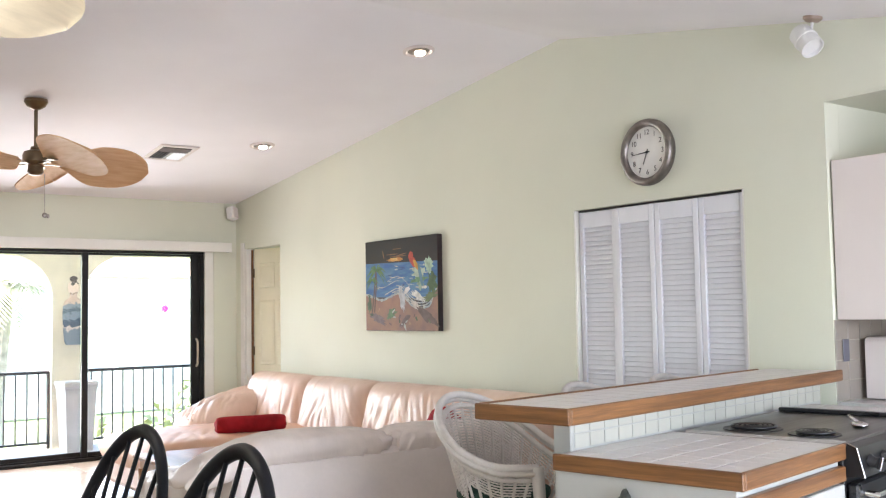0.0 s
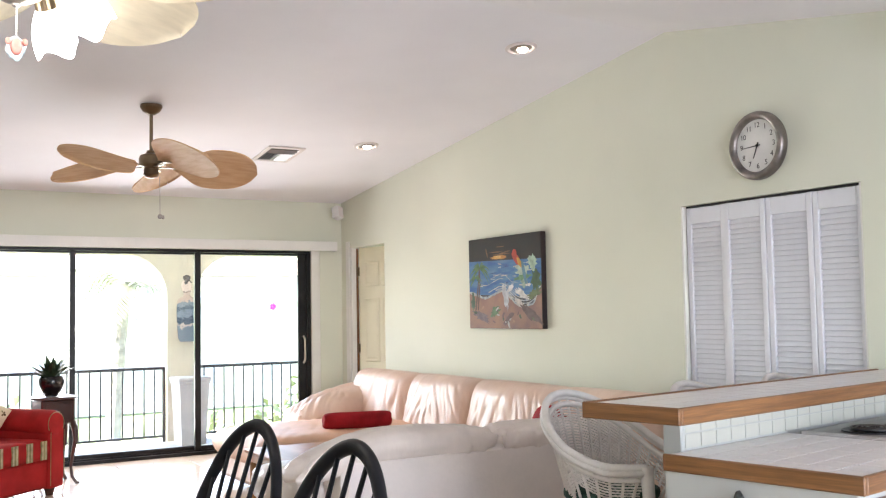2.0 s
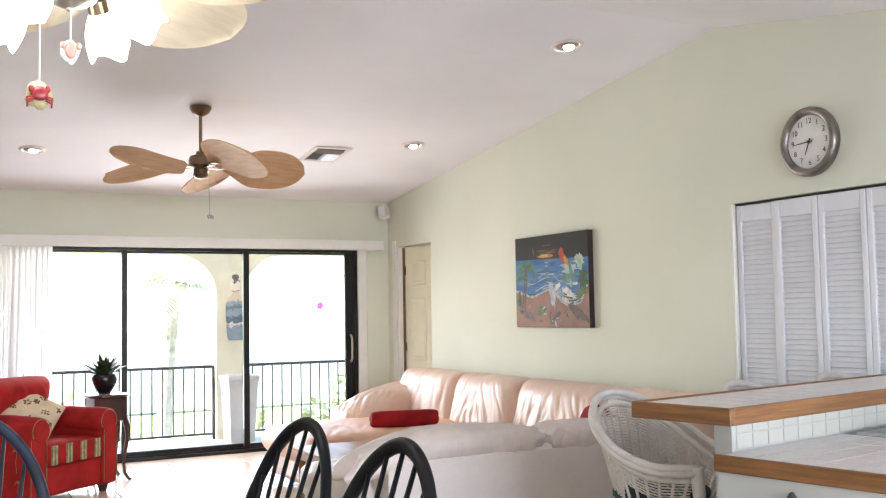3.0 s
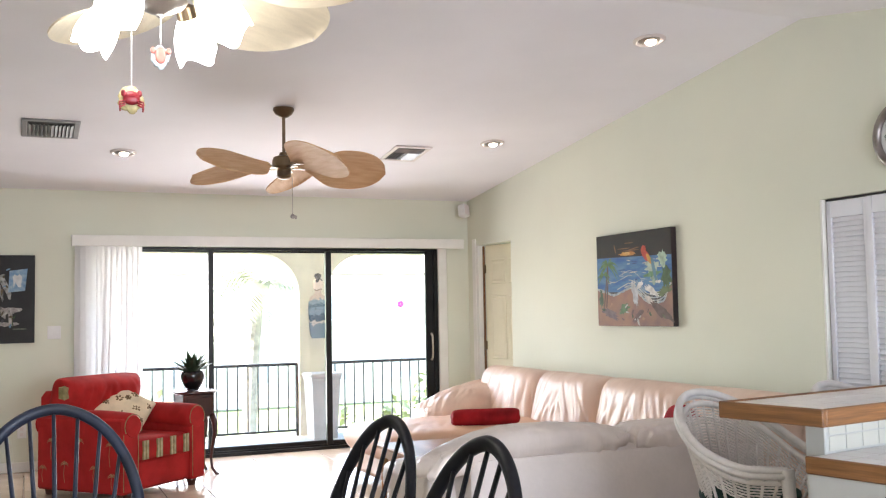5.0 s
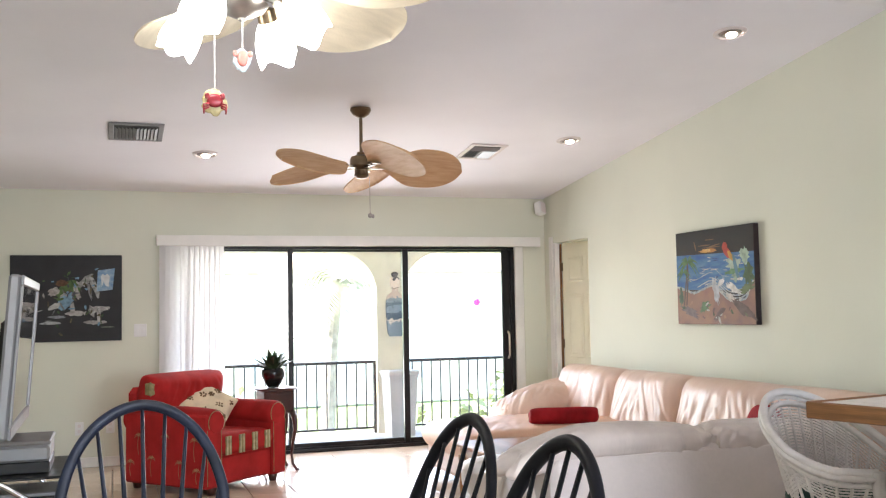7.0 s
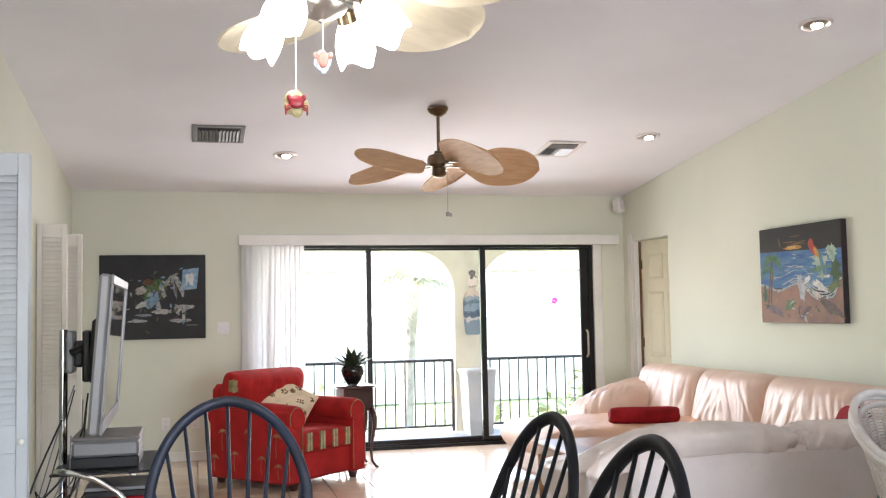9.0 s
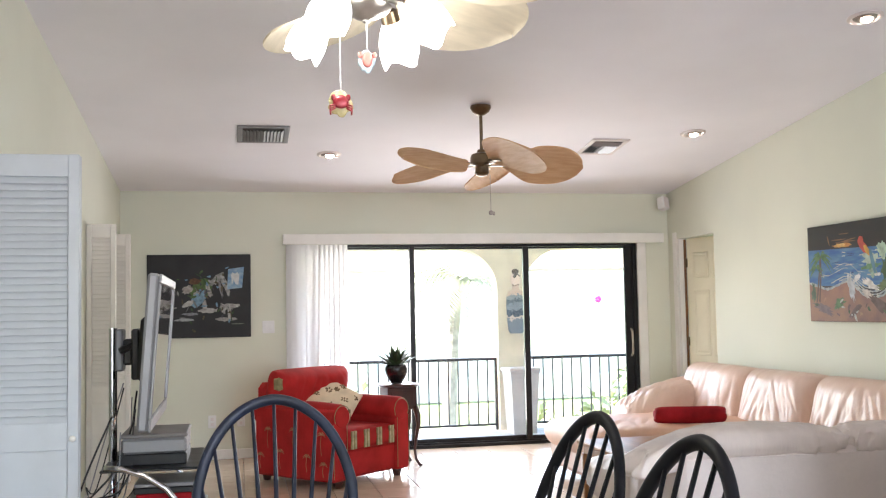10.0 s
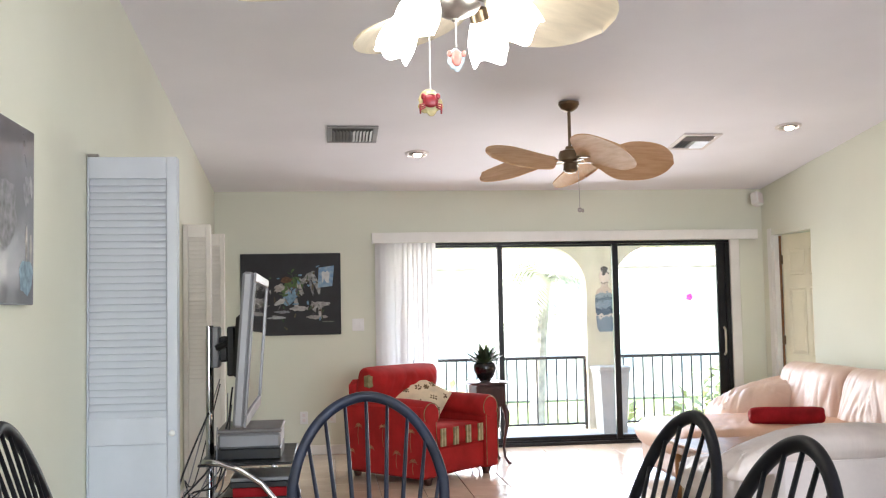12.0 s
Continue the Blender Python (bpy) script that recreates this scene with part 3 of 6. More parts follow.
for k in range(5):
    a = 2 * math.pi * k / 5
    puff(bm, (0.055, 0.03, 0.06), (0.032 * math.cos(a), -0.01, 0.032 * math.sin(a)), Matrix.Rotation(-a, 3, "Y"), 0.9, 0.9, 10, 6)
part("petals", bm, material("pink_petal", (0.80, 0.03, 0.22), 0.6, vary=0.1), fl_, smooth=True)
bm = BM()
tube(bm, [(0, 0.02, -0.02), (0.05, 0.05, -1.5), (0.0, 0.1, -4.45)], 0.004, 6)
part("stem", bm, M_LEAF, fl_)
# neighbouring house across the garden
house = thing("apartment_house", pose(9, 46, -3.0), "pale neighbouring house far across the garden", "house")
part("wall", box(BM(), -12, 12, 0, 8, 0, 6.2, 0.05), M_STUCCO, house)
bm = BM()
rings(bm, [[Vector((x, y, z)) for x, y in ((-a, -b), (a, -b), (a, 8 + b), (-a, 8 + b))] for a, b, z in ((12.04, 0.04, 6.2), (12.04, 0.04, 6.3), (6, -3.8, 8.4))])
part("roof", bm, material("tile_roof", (0.40, 0.30, 0.24), 0.8, vary=0.2, scale=2, fine=20, bump=0.5), house)
for lv in (1.1, 4.0):
    for x in (-10, -6.5, -3, 0.5, 4, 7.5):
        w = part("window", box(BM(), x, x + 1.4, -0.03, 0.05, lv, lv + 1.3, 0.01), M_PAPERWHITE, house)
        part("pane", box(BM(), x + 0.08, x + 1.32, -0.035, -0.028, lv + 0.08, lv + 1.22), M_CONCRETE, w)

WALLR = Matrix(((0, 0, -1, 0), (-1, 0, 0, 0), (0, 1, 0, 0), (0, 0, 0, 1)))
WALLB = Matrix(((1, 0, 0, 0), (0, 0, -1, 0), (0, 1, 0, 0), (0, 0, 0, 1)))
WALLL = Matrix(((0, 0, 1, 0), (1, 0, 0, 0), (0, 1, 0, 0), (0, 0, 0, 1)))


def on_right(y, z, off=0.0):
    return Matrix.Translation((RIGHT - off, y, z)) @ WALLR


def on_back(x, z, off=0.0):
    return Matrix.Translation((x, BACK - off, z)) @ WALLB


def on_left(y, z, off=0.0):
    return Matrix.Translation((LEFT + off, y, z)) @ WALLL


def on_ceiling(x, y, drop=0.0):
    s = SLOPE_B if y > RIDGE_Y else -SLOPE_F
    return pose(x, y, ceiling_z(y) - drop, math.degrees(-math.atan(s)))


# ---- louvered doors ----
SLATS = {}
# white louver paint darkened and cooled, shading the near door against the window lamp
M_COOLSHADELOUVER = material("cool_shade_louver_paint", (0.52, 0.55, 0.585), 0.5, vary=0.04, scale=5, fine=80, bump=0.08)
# louver paint with the warm tone of the shaded far wall put into it
M_WARMSHADELOUVER = material("warm_shade_louver_paint", (0.78, 0.74, 0.67), 0.5, vary=0.05, scale=5, fine=80, bump=0.08)


def louver_panel(w, h, low, parent, m, knob=False, paint=M_LOUVER, S=0.036, pitch=0.0325, rail=0.10, hinge_side=None):
    """One bifold leaf: stiles, rails, tilted slats, a flat panel below low."""
    L = S if hinge_side is None else hinge_side
    p = part("door_leaf", box(BM(), 0, L, -0.014, 0.014, 0, h, 0.003), paint, parent, m=m)
    part("stile", box(BM(), w - S, w, -0.014, 0.014, 0, h, 0.003), paint, p)
    part("top_rail", box(BM(), L + 0.0005, w - S - 0.0005, -0.013, 0.013, h - rail, h - 0.001, 0.002), paint, p)
    part("middle_rail", box(BM(), L + 0.0005, w - S - 0.0005, -0.013, 0.013, low - 0.12, low, 0.002), paint, p)
    part("bottom_rail", box(BM(), L + 0.0005, w - S - 0.0005, -0.013, 0.013, 0.001, 0.12, 0.002), paint, p)
    part("flat_panel", box(BM(), L + 0.0005, w - S - 0.0005, -0.005, 0.005, 0.1205, low - 0.1205, 0.002), paint, p)
    n = round((h - rail - low) / pitch)
    step = (h - rail - low) / n
    key = (round(w, 3), pitch, paint.name)
    if key not in SLATS:
        SLATS[key] = finish("slat", box(BM(), L + 0.001, w - S - 0.001, -0.0026, 0.0026, -0.58 * step, 0.58 * step, 0.0022), paint)
    for i in range(n):
        shared("slat", SLATS[key], p, pose(0, 0, low + step * (i + 0.5), -26))
    if knob:
        bm = BM()
        lathe(bm, [(0.006, 0), (0.006, 0.012), (0.014, 0.02), (0.014, 0.028), (0.004, 0.032)], 14)
        part("knob", bm, M_TRIM, p, smooth=True, m=pose(w - 0.022, -0.014, low - 0.07, 90))
    return p


bif = thing("bifold_closet_doors", pose(RIGHT + 0.035, 4.685, 0.012, 0, 0, -90), "white louvered bifold closet doors, shut", "closet doors")
lw = 0.3155
for i in range(4):
    louver_panel(lw, 1.978, 0.66, bif, pose(i * (lw + 0.004), (0.004, -0.003, -0.003, 0.004)[i], 0, 0, 0, (0.8, -0.8, 0.8, -0.8)[i]), i in (1, 2), pitch=0.0300)
part("track", box(BM(), 0, 1.28, -0.012, 0.012, 1.9795, 1.991, 0.002), M_BLACK, bif)
near = thing("open_bifold_door", pose(LEFT + 0.004, 4.785, 0.012), "white louvered bifold door folded open from its closet", "closet door", "open bifold doors")
louver_panel(0.402, 2.092, 0.90, near, pose(0, 0, 0), True, M_COOLSHADELOUVER, S=0.048, hinge_side=0.008)
louver_panel(0.402, 2.092, 0.90, near, pose(0.0, 0.036, 0, 0, 0, 1.5), paint=M_COOLSHADELOUVER, S=0.048, hinge_side=0.008)
part("pivot_bracket", box(BM(), 0.0, 0.05, -0.012, 0.012, 2.093, 2.106, 0.002), M_NICKEL, near)
for y, w in ((7.77, 0.205), (8.70, 0.21)):
    far = thing("open_bifold_door", pose(LEFT + 0.004, y, 0.012), "narrow louvered bifold door standing open, warm shade in its colour", "closet door", "open bifold doors")
    louver_panel(w, 2.045, 0.85, far, pose(0, 0, 0), paint=M_WARMSHADELOUVER)
    louver_panel(w, 2.045, 0.85, far, pose(0, 0.036, 0), paint=M_WARMSHADELOUVER)

# cream panelled door in the side wall
door = thing("door_1", pose(RIGHT + 0.075, 9.555, 0.008, 0, 0, -76), "cream six-panel door standing ajar", "door", kind="structure")
part("slab", box(BM(), 0, 0.70, -0.018, 0.018, 0, 2.048, 0.003), M_DOOR, door)
for x0, x1 in ((0.09, 0.33), (0.38, 0.61)):
    for z0, z1 in ((0.12, 0.72), (0.86, 1.52), (1.64, 1.90)):
        bm = BM()
        rings(bm, [[Vector((x, y, z)) for x, z in ((x0 + i, z0 + i), (x1 - i, z0 + i), (x1 - i, z1 - i), (x0 + i, z1 - i))] for i, y in ((0, -0.0185), (0.008, -0.026), (0.03, -0.0195), (0.05, -0.025))])
        part("raised_panel", bm, M_DOOR, door)
for z in (0.25, 1.0, 1.80):
    bm = BM()
    box(bm, -0.03, 0.012, -0.026, -0.0185, z - 0.045, z + 0.045, 0.002)
    tube(bm, [(-0.004, -0.03, z - 0.05), (-0.004, -0.03, z + 0.05)], 0.007, 10)
    part("hinge", bm, M_BRASS, door, "dark bronze hinge")
jamb = thing("trim_door", pose(0, 0, 0), "white painted door casing", "trim", kind="structure")
part("casing", box(BM(), RIGHT - 0.016, RIGHT - 0.0005, 9.645, 9.725, 0, 2.13, 0.004), M_TRIM, jamb)
part("jamb_board", box(BM(), RIGHT - 0.01, RIGHT + 0.118, 9.585, 9.644, 0, 2.06, 0.003), M_TRIM, jamb)
part("stop_strip", box(BM(), RIGHT + 0.04, RIGHT + 0.06, 9.566, 9.5845, 0, 2.05, 0.002), M_OAK, jamb, "bare reddish wood strip beside the hinges")
tl = thing("trim_closet", pose(0, 0, 0), "white painted closet jambs", "trim", kind="structure")
part("jamb_board", box(BM(), RIGHT + 0.001, RIGHT + 0.11, 4.694, 4.709, 0, 2.004, 0.002), M_TRIM, tl)
part("jamb_board", box(BM(), RIGHT + 0.001, RIGHT + 0.11, 3.401, 3.413, 0, 2.004, 0.002), M_TRIM, tl)


# ---- pictures and clock ----
def flat_poly(pts, z, thick=0.0003):
    base = 0.0483 if z > 0.045 else 0.0303
    z = base + (z - base) * (0.02 if base > 0.04 else 0.1)
    return prism(BM(), pts, z, z + thick)


def blob(cx, cy, rx, ry, n=18, wob=0.12, seed=1, turn=0.0):
    rng = random.Random(seed)
    out = []
    for i in range(n):
        a = 2 * math.pi * i / n
        k = 1 + rng.uniform(-wob, wob)
        x, y = rx * k * math.cos(a), ry * k * math.sin(a)
        out.append((cx + x * math.cos(turn) - y * math.sin(turn), cy + x * math.sin(turn) + y * math.cos(turn)))
    return out


def paint(name, c, other=None, scale=14, stretch=(1, 1, 1)):
    return material(name, c, 0.6, spec=0.25, vary=0.16, scale=scale, fine=120, bump=0.25, other=other, stretch=stretch)


pic = thing("beach_painting", on_right(6.655, 1.598, 0.0005), "unframed canvas of a tropical beach at sunset", "painting")
PW, PH, PD = 1.03, 0.735, 0.048
part("canvas", box(BM(), -PW / 2, PW / 2, -PH / 2, PH / 2, 0, PD, 0.004), paint("canvas_edge_brown", (0.045, 0.03, 0.03), (0.02, 0.018, 0.02), 5), pic)
zf = PD + 0.0003
hw, hh = PW / 2 - 0.002, PH / 2 - 0.002
SHORE = [(-hw, -0.073), (-0.37, -0.105), (-0.257, -0.125), (-0.15, -0.10), (-0.05, -0.075), (0.03, -0.09), (0.10, -0.13), (0.20, -0.185), (0.31, -0.195), (0.41, -0.17), (0.46, -0.10), (hw, -0.03)]


def smooth_line(pts, n=6):
    """A soft curve through the given points."""
    out = []
    for k in range(len(pts) - 1):
        p0, p1, p2, p3 = (Vector(pts[max(0, min(len(pts) - 1, k + d))]) for d in (-1, 0, 1, 2))
        for q in range(n):
            t = q / n
            out.append(tuple(0.5 * (2 * p1 + (p2 - p0) * t + (2 * p0 - 5 * p1 + 4 * p2 - p3) * t * t + (3 * p1 - p0 - 3 * p2 + p3) * t ** 3)))
    return out + [tuple(pts[-1])]


shore = smooth_line(SHORE)


def ribbon(line, lift, thick, wob, seed):
    """A thin wavy band along a painted line, lifted up the canvas."""
    rng = random.Random(seed)
    top = [(max(-hw, min(hw, x)), y + lift + thick * (0.6 + wob * rng.random())) for x, y in line]
    low = [(max(-hw, min(hw, x)), y + lift - thick * (0.4 + wob * rng.random())) for x, y in line]
    return low + top[::-1]


part("sky", flat_poly([(-hw, 0.185), (hw, 0.165), (hw, hh), (-hw, hh)], zf), paint("night_sky_paint", (0.008, 0.007, 0.007), (0.022, 0.014, 0.011), 4, (1, 4, 1)), pic)
part("sea", flat_poly([(-hw, -0.09), (hw, -0.12), (hw, 0.165), (-hw, 0.185)], zf), paint("sea_paint", (0.025, 0.10, 0.29), (0.10, 0.22, 0.36), 6, (1, 5, 1)), pic)
part("sand", flat_poly([(-hw, -hh), (hw, -hh)] + shore[::-1], zf + 0.012), paint("sand_paint", (0.30, 0.16, 0.105), (0.19, 0.11, 0.095), 7), pic)
m_foam = paint("foam_paint", (0.50, 0.50, 0.45), (0.18, 0.24, 0.30), 30)
for k, (lift, thick, a, b) in enumerate(((0.003, 0.010, 0, 66), (0.024, 0.005, 20, 60), (0.042, 0.004, 14, 44), (0.045, 0.006, 34, 58), (0.066, 0.004, 24, 50), (0.085, 0.003, 30, 56), (0.105, 0.003, 6, 28), (0.14, 0.002, 16, 40))):
    part("foam", flat_poly(ribbon(shore[a:b], lift, thick, 1.0, 700 + k), zf + 0.024 + 0.004 * k), m_foam, pic)
part("sunset", flat_poly(blob(-0.06, 0.202, 0.11, 0.016, 20, 0.25, 3), zf + 0.012), paint("sunset_paint", (0.40, 0.15, 0.035), (0.62, 0.36, 0.10), 12), pic)
part("sun_disc", flat_poly(blob(-0.065, 0.205, 0.035, 0.012, 16, 0.1, 4), zf + 0.024), paint("sun_paint", (0.8, 0.5, 0.18)), pic)
for k, (cx, cy, rx, ry, a) in enumerate(((-0.10, 0.245, 0.09, 0.004, 0), (0.03, 0.238, 0.09, 0.004, 0.1), (-0.24, 0.25, 0.045, 0.006, 1.9), (-0.04, 0.285, 0.06, 0.003, 0), (-0.02, 0.225, 0.12, 0.004, 0))):
    part("cloud", flat_poly(blob(cx, cy, rx, ry, 14, 0.25, 30 + k, a), zf + 0.013), paint("cloud_paint", (0.22, 0.10, 0.045)), pic)
rng = random.Random(78)
BMATS = [paint("wave_stroke_paint", c, [q * 0.5 for q in c], 40) for c in ((0.10, 0.24, 0.42), (0.35, 0.45, 0.52), (0.03, 0.08, 0.22), (0.55, 0.55, 0.50))]
SMATS = [paint("beach_stroke_paint", c, [q * 0.5 for q in c], 40) for c in ((0.10, 0.15, 0.06), (0.14, 0.09, 0.08), (0.42, 0.24, 0.16), (0.50, 0.47, 0.42), (0.06, 0.10, 0.05))]
for k in range(30):
    part("brush_stroke", flat_poly(blob(rng.uniform(-0.44, 0.44), rng.uniform(-0.05, 0.15), rng.uniform(0.02, 0.06), rng.uniform(0.002, 0.006), 10, 0.3, 400 + k, rng.uniform(-0.15, 0.15)), zf + 0.045 + 0.0005 * k), BMATS[rng.randrange(4)], pic)
for k in range(16):
    part("brush_stroke", flat_poly(blob(rng.uniform(-0.45, 0.45), rng.uniform(-0.34, -0.20), rng.uniform(0.010, 0.035), rng.uniform(0.004, 0.012), 10, 0.3, 500 + k, rng.uniform(0, 3.1)), zf + 0.16 + 0.0005 * k), SMATS[rng.randrange(5)], pic)
m_pt = paint("palm_trunk_paint", (0.12, 0.08, 0.06))
m_pg = paint("palm_frond_paint", (0.10, 0.20, 0.08), (0.04, 0.10, 0.04), 20)
for dx in (0.0, 0.035):
    part("painted_trunk", flat_poly([(-0.425 + dx, -0.22), (-0.405 + dx, -0.22), (-0.36 + dx * 0.6, 0.02), (-0.345, 0.14), (-0.358, 0.14), (-0.375 + dx * 0.6, 0.02)], zf + 0.07 + dx * 0.1), m_pt, pic)
for cx0, cy0, n0 in ((-0.345, 0.125, 13), (-0.41, 0.05, 7)):
    for k in range(n0):
        a = math.pi * (-0.12 + 1.24 * k / (n0 - 1))
        L0 = (0.155 if n0 > 10 else 0.10) * (1 + 0.15 * math.sin(k * 2.7))
        spine = [(cx0 + L0 * t * math.cos(a), cy0 + L0 * (0.85 * t * math.sin(a) - 0.62 * t * t)) for t in (0, 0.25, 0.5, 0.75, 1.0)]
        wid = (0.004, 0.012, 0.012, 0.008, 0.001)
        part("painted_frond", flat_poly([(x, y - w) for (x, y), w in zip(spine, wid)] + [(x, y + w * 0.5) for (x, y), w in list(zip(spine, wid))[::-1]], zf + 0.090 + 0.004 * k), m_pg, pic)
for k, (cx, cy, rx, ry, a, c) in enumerate(((0.19, 0.175, 0.075, 0.032, -0.7, (0.45, 0.06, 0.04)), (0.235, 0.145, 0.055, 0.02, -0.8, (0.55, 0.30, 0.05)), (0.165, 0.225, 0.03, 0.028, 0, (0.55, 0.08, 0.05)), (0.29, 0.07, 0.02, 0.10, 0.3, (0.10, 0.22, 0.30)))):
    part("painted_parrot", flat_poly(blob(cx, cy, rx, ry, 16, 0.1, 60 + k, a), zf + 0.14 + 0.004 * k), paint("parrot_paint", c), pic)
for k, (cx, cy, rx, ry, a, c) in enumerate(((0.27, 0.08, 0.085, 0.045, 0.0, (0.42, 0.52, 0.44)), (0.40, 0.14, 0.055, 0.055, 0.5, (0.40, 0.54, 0.42)), (0.29, 0.0, 0.045, 0.06, 0.1, (0.30, 0.42, 0.34)), (0.27, 0.03, 0.11, 0.022, 0.1, (0.12, 0.26, 0.14)), (0.03, -0.11, 0.035, 0.10, 0.25, (0.50, 0.52, 0.55)), (0.10, -0.05, 0.05, 0.02, 0.6, (0.7, 0.7, 0.7)), (0.26, -0.10, 0.10, 0.028, -0.4, (0.72, 0.71, 0.68)),
                                                 (0.22, -0.17, 0.06, 0.03, -0.5, (0.6, 0.55, 0.5)), (0.44, 0.0, 0.06, 0.075, 0, (0.06, 0.12, 0.05)), (0.42, -0.10, 0.09, 0.03, 0.3, (0.12, 0.16, 0.07)), (-0.12, -0.23, 0.07, 0.035, 0.3, (0.10, 0.18, 0.08)), (-0.33, -0.27, 0.13, 0.03, -0.3, (0.18, 0.13, 0.13)), (0.07, -0.29, 0.08, 0.022, 0.6, (0.14, 0.09, 0.08)),
                                                 (0.38, -0.25, 0.14, 0.04, -0.5, (0.13, 0.085, 0.07)), (-0.45, -0.15, 0.03, 0.07, 0, (0.08, 0.14, 0.08)), (0.34, -0.03, 0.035, 0.012, 0, (0.7, 0.7, 0.66)))):
    part("painted_shape", flat_poly(blob(cx, cy, rx, ry, 26, 0.34, 80 + k, a), zf + 0.076 + 0.004 * k), paint("beach_paint", c, [q * 0.55 for q in c], 25), pic)

art = thing("black_painting", on_back(-0.352, 1.551, 0.0005), "black canvas with loose pale and green painted shapes", "painting", "black paintings")
part("canvas", box(BM(), -0.482, 0.482, -0.397, 0.397, 0, 0.03, 0.004), M_CANVASBLACK, art)
for k, (cx, cy, rx, ry, a, c) in enumerate(((0.02, 0.07, 0.11, 0.085, 0.4, (0.10, 0.16, 0.06)), (-0.04, 0.14, 0.06, 0.03, 0, (0.13, 0.07, 0.04)), (-0.11, 0.06, 0.05, 0.035, 0.5, (0.45, 0.42, 0.38)), (0.0, -0.02, 0.09, 0.06, 0.9, (0.22, 0.36, 0.48)), (0.09, 0.05, 0.02, 0.07, 0.3, (0.45, 0.43, 0.38)), (0.16, 0.16, 0.09, 0.03, 0.7, (0.32, 0.32, 0.30)),
                                                 (0.24, 0.11, 0.024, 0.11, 0.35, (0.40, 0.40, 0.39)), (0.20, 0.06, 0.012, 0.09, 0.2, (0.26, 0.25, 0.26)), (-0.10, -0.07, 0.06, 0.024, 0.4, (0.5, 0.5, 0.48)), (0.08, -0.14, 0.085, 0.022, 0, (0.46, 0.44, 0.42)), (0.05, -0.09, 0.02, 0.06, 0, (0.42, 0.4, 0.38)), (-0.08, -0.17, 0.075, 0.014, 0, (0.28, 0.29, 0.31)), (-0.14, -0.225, 0.085, 0.016, 0, (0.42, 0.43, 0.43)),
                                                 (0.28, -0.10, 0.085, 0.026, 0.1, (0.40, 0.38, 0.36)), (0.28, -0.16, 0.018, 0.06, 0, (0.46, 0.44, 0.42)), (0.25, -0.225, 0.09, 0.02, 0, (0.40, 0.38, 0.36)), (0.22, -0.12, 0.025, 0.05, 0.3, (0.32, 0.30, 0.29)), (0.36, -0.27, 0.06, 0.006, 0, (0.16, 0.18, 0.14)))):
    part("painted_shape", flat_poly(blob(cx, cy, rx, ry, 18, 0.22, 130 + k, a), 0.0303 + 0.0005 * k), paint("figure_paint", c, [q * 0.45 for q in c], 30), art)
rng = random.Random(77)
GREYS = [(0.40, 0.38, 0.36), (0.20, 0.20, 0.20), (0.10, 0.16, 0.06), (0.05, 0.09, 0.04), (0.20, 0.34, 0.46), (0.50, 0.49, 0.46), (0.12, 0.10, 0.06), (0.08, 0.08, 0.09)]
GMATS = [paint("stroke_paint", c, [q * 0.4 for q in c], 40) for c in GREYS]
for k in range(70):
    u = rng.random()
    cx, cy, sp = (0.0, 0.06, 0.10) if u < 0.5 else ((0.26, -0.13, 0.06) if u < 0.75 else ((0.18, 0.13, 0.06) if u < 0.9 else (-0.06, -0.16, 0.09)))
    part("brush_stroke", flat_poly(blob(max(-0.4, min(0.4, rng.gauss(cx, sp))), max(-0.33, min(0.33, rng.gauss(cy, sp * 0.7))), rng.uniform(0.012, 0.034), rng.uniform(0.004, 0.012), 10, 0.3, 300 + k, rng.uniform(0, 3.1)), 0.0392 + 0.0001 * k), GMATS[rng.randrange(8)], art)
part("painted_poster", flat_poly([(0.26, 0.06), (0.40, 0.075), (0.42, 0.275), (0.27, 0.255)], 0.0400), paint("poster_paint", (0.14, 0.26, 0.42), (0.35, 0.45, 0.52), 25), art)
part("painted_tooth", flat_poly([(0.305, 0.10), (0.32, 0.155), (0.34, 0.11), (0.365, 0.105), (0.375, 0.20), (0.355, 0.225), (0.335, 0.21), (0.31, 0.222), (0.298, 0.20)], 0.0415), paint("tooth_paint", (0.62, 0.63, 0.62)), art)

art2 = thing("black_painting", on_left(3.42, 1.735, 0.0005), "dark canvas greyed with painted-in glare, with loose pale painted shapes", "painting", "black paintings")
# glare on the glossy dark canvas is partly painted as a lavender-grey base
part("canvas", box(BM(), -0.45, 0.45, -0.315, 0.315, 0, 0.03, 0.004), material("glare_greyed_canvas", (0.07, 0.065, 0.08), 0.3, vary=0.2, scale=8, fine=200, bump=0.15, coat=0.7), art2)
for k, (cx, cy, rx, ry, a, c) in enumerate(((0.36, 0.09, 0.035, 0.05, 0, (0.30, 0.30, 0.31)), (0.41, 0.11, 0.016, 0.035, 0.3, (0.4, 0.4, 0.4)), (0.36, -0.10, 0.014, 0.07, 0, (0.5, 0.47, 0.42)), (0.41, -0.12, 0.012, 0.06, 0, (0.5, 0.47, 0.42)), (0.36, -0.22, 0.075, 0.06, 0, (0.28, 0.40, 0.48)), (0.10, 0.0, 0.16, 0.12, 0.4, (0.25, 0.25, 0.26)), (-0.2, -0.1, 0.12, 0.1, 0, (0.16, 0.2, 0.12)))):
    part("painted_shape", flat_poly(blob(cx, cy, rx, ry, 18, 0.2, 230 + k, a), 0.0303 + 0.0005 * k), paint("second_figure_paint", c, [q * 0.45 for q in c], 30), art2)

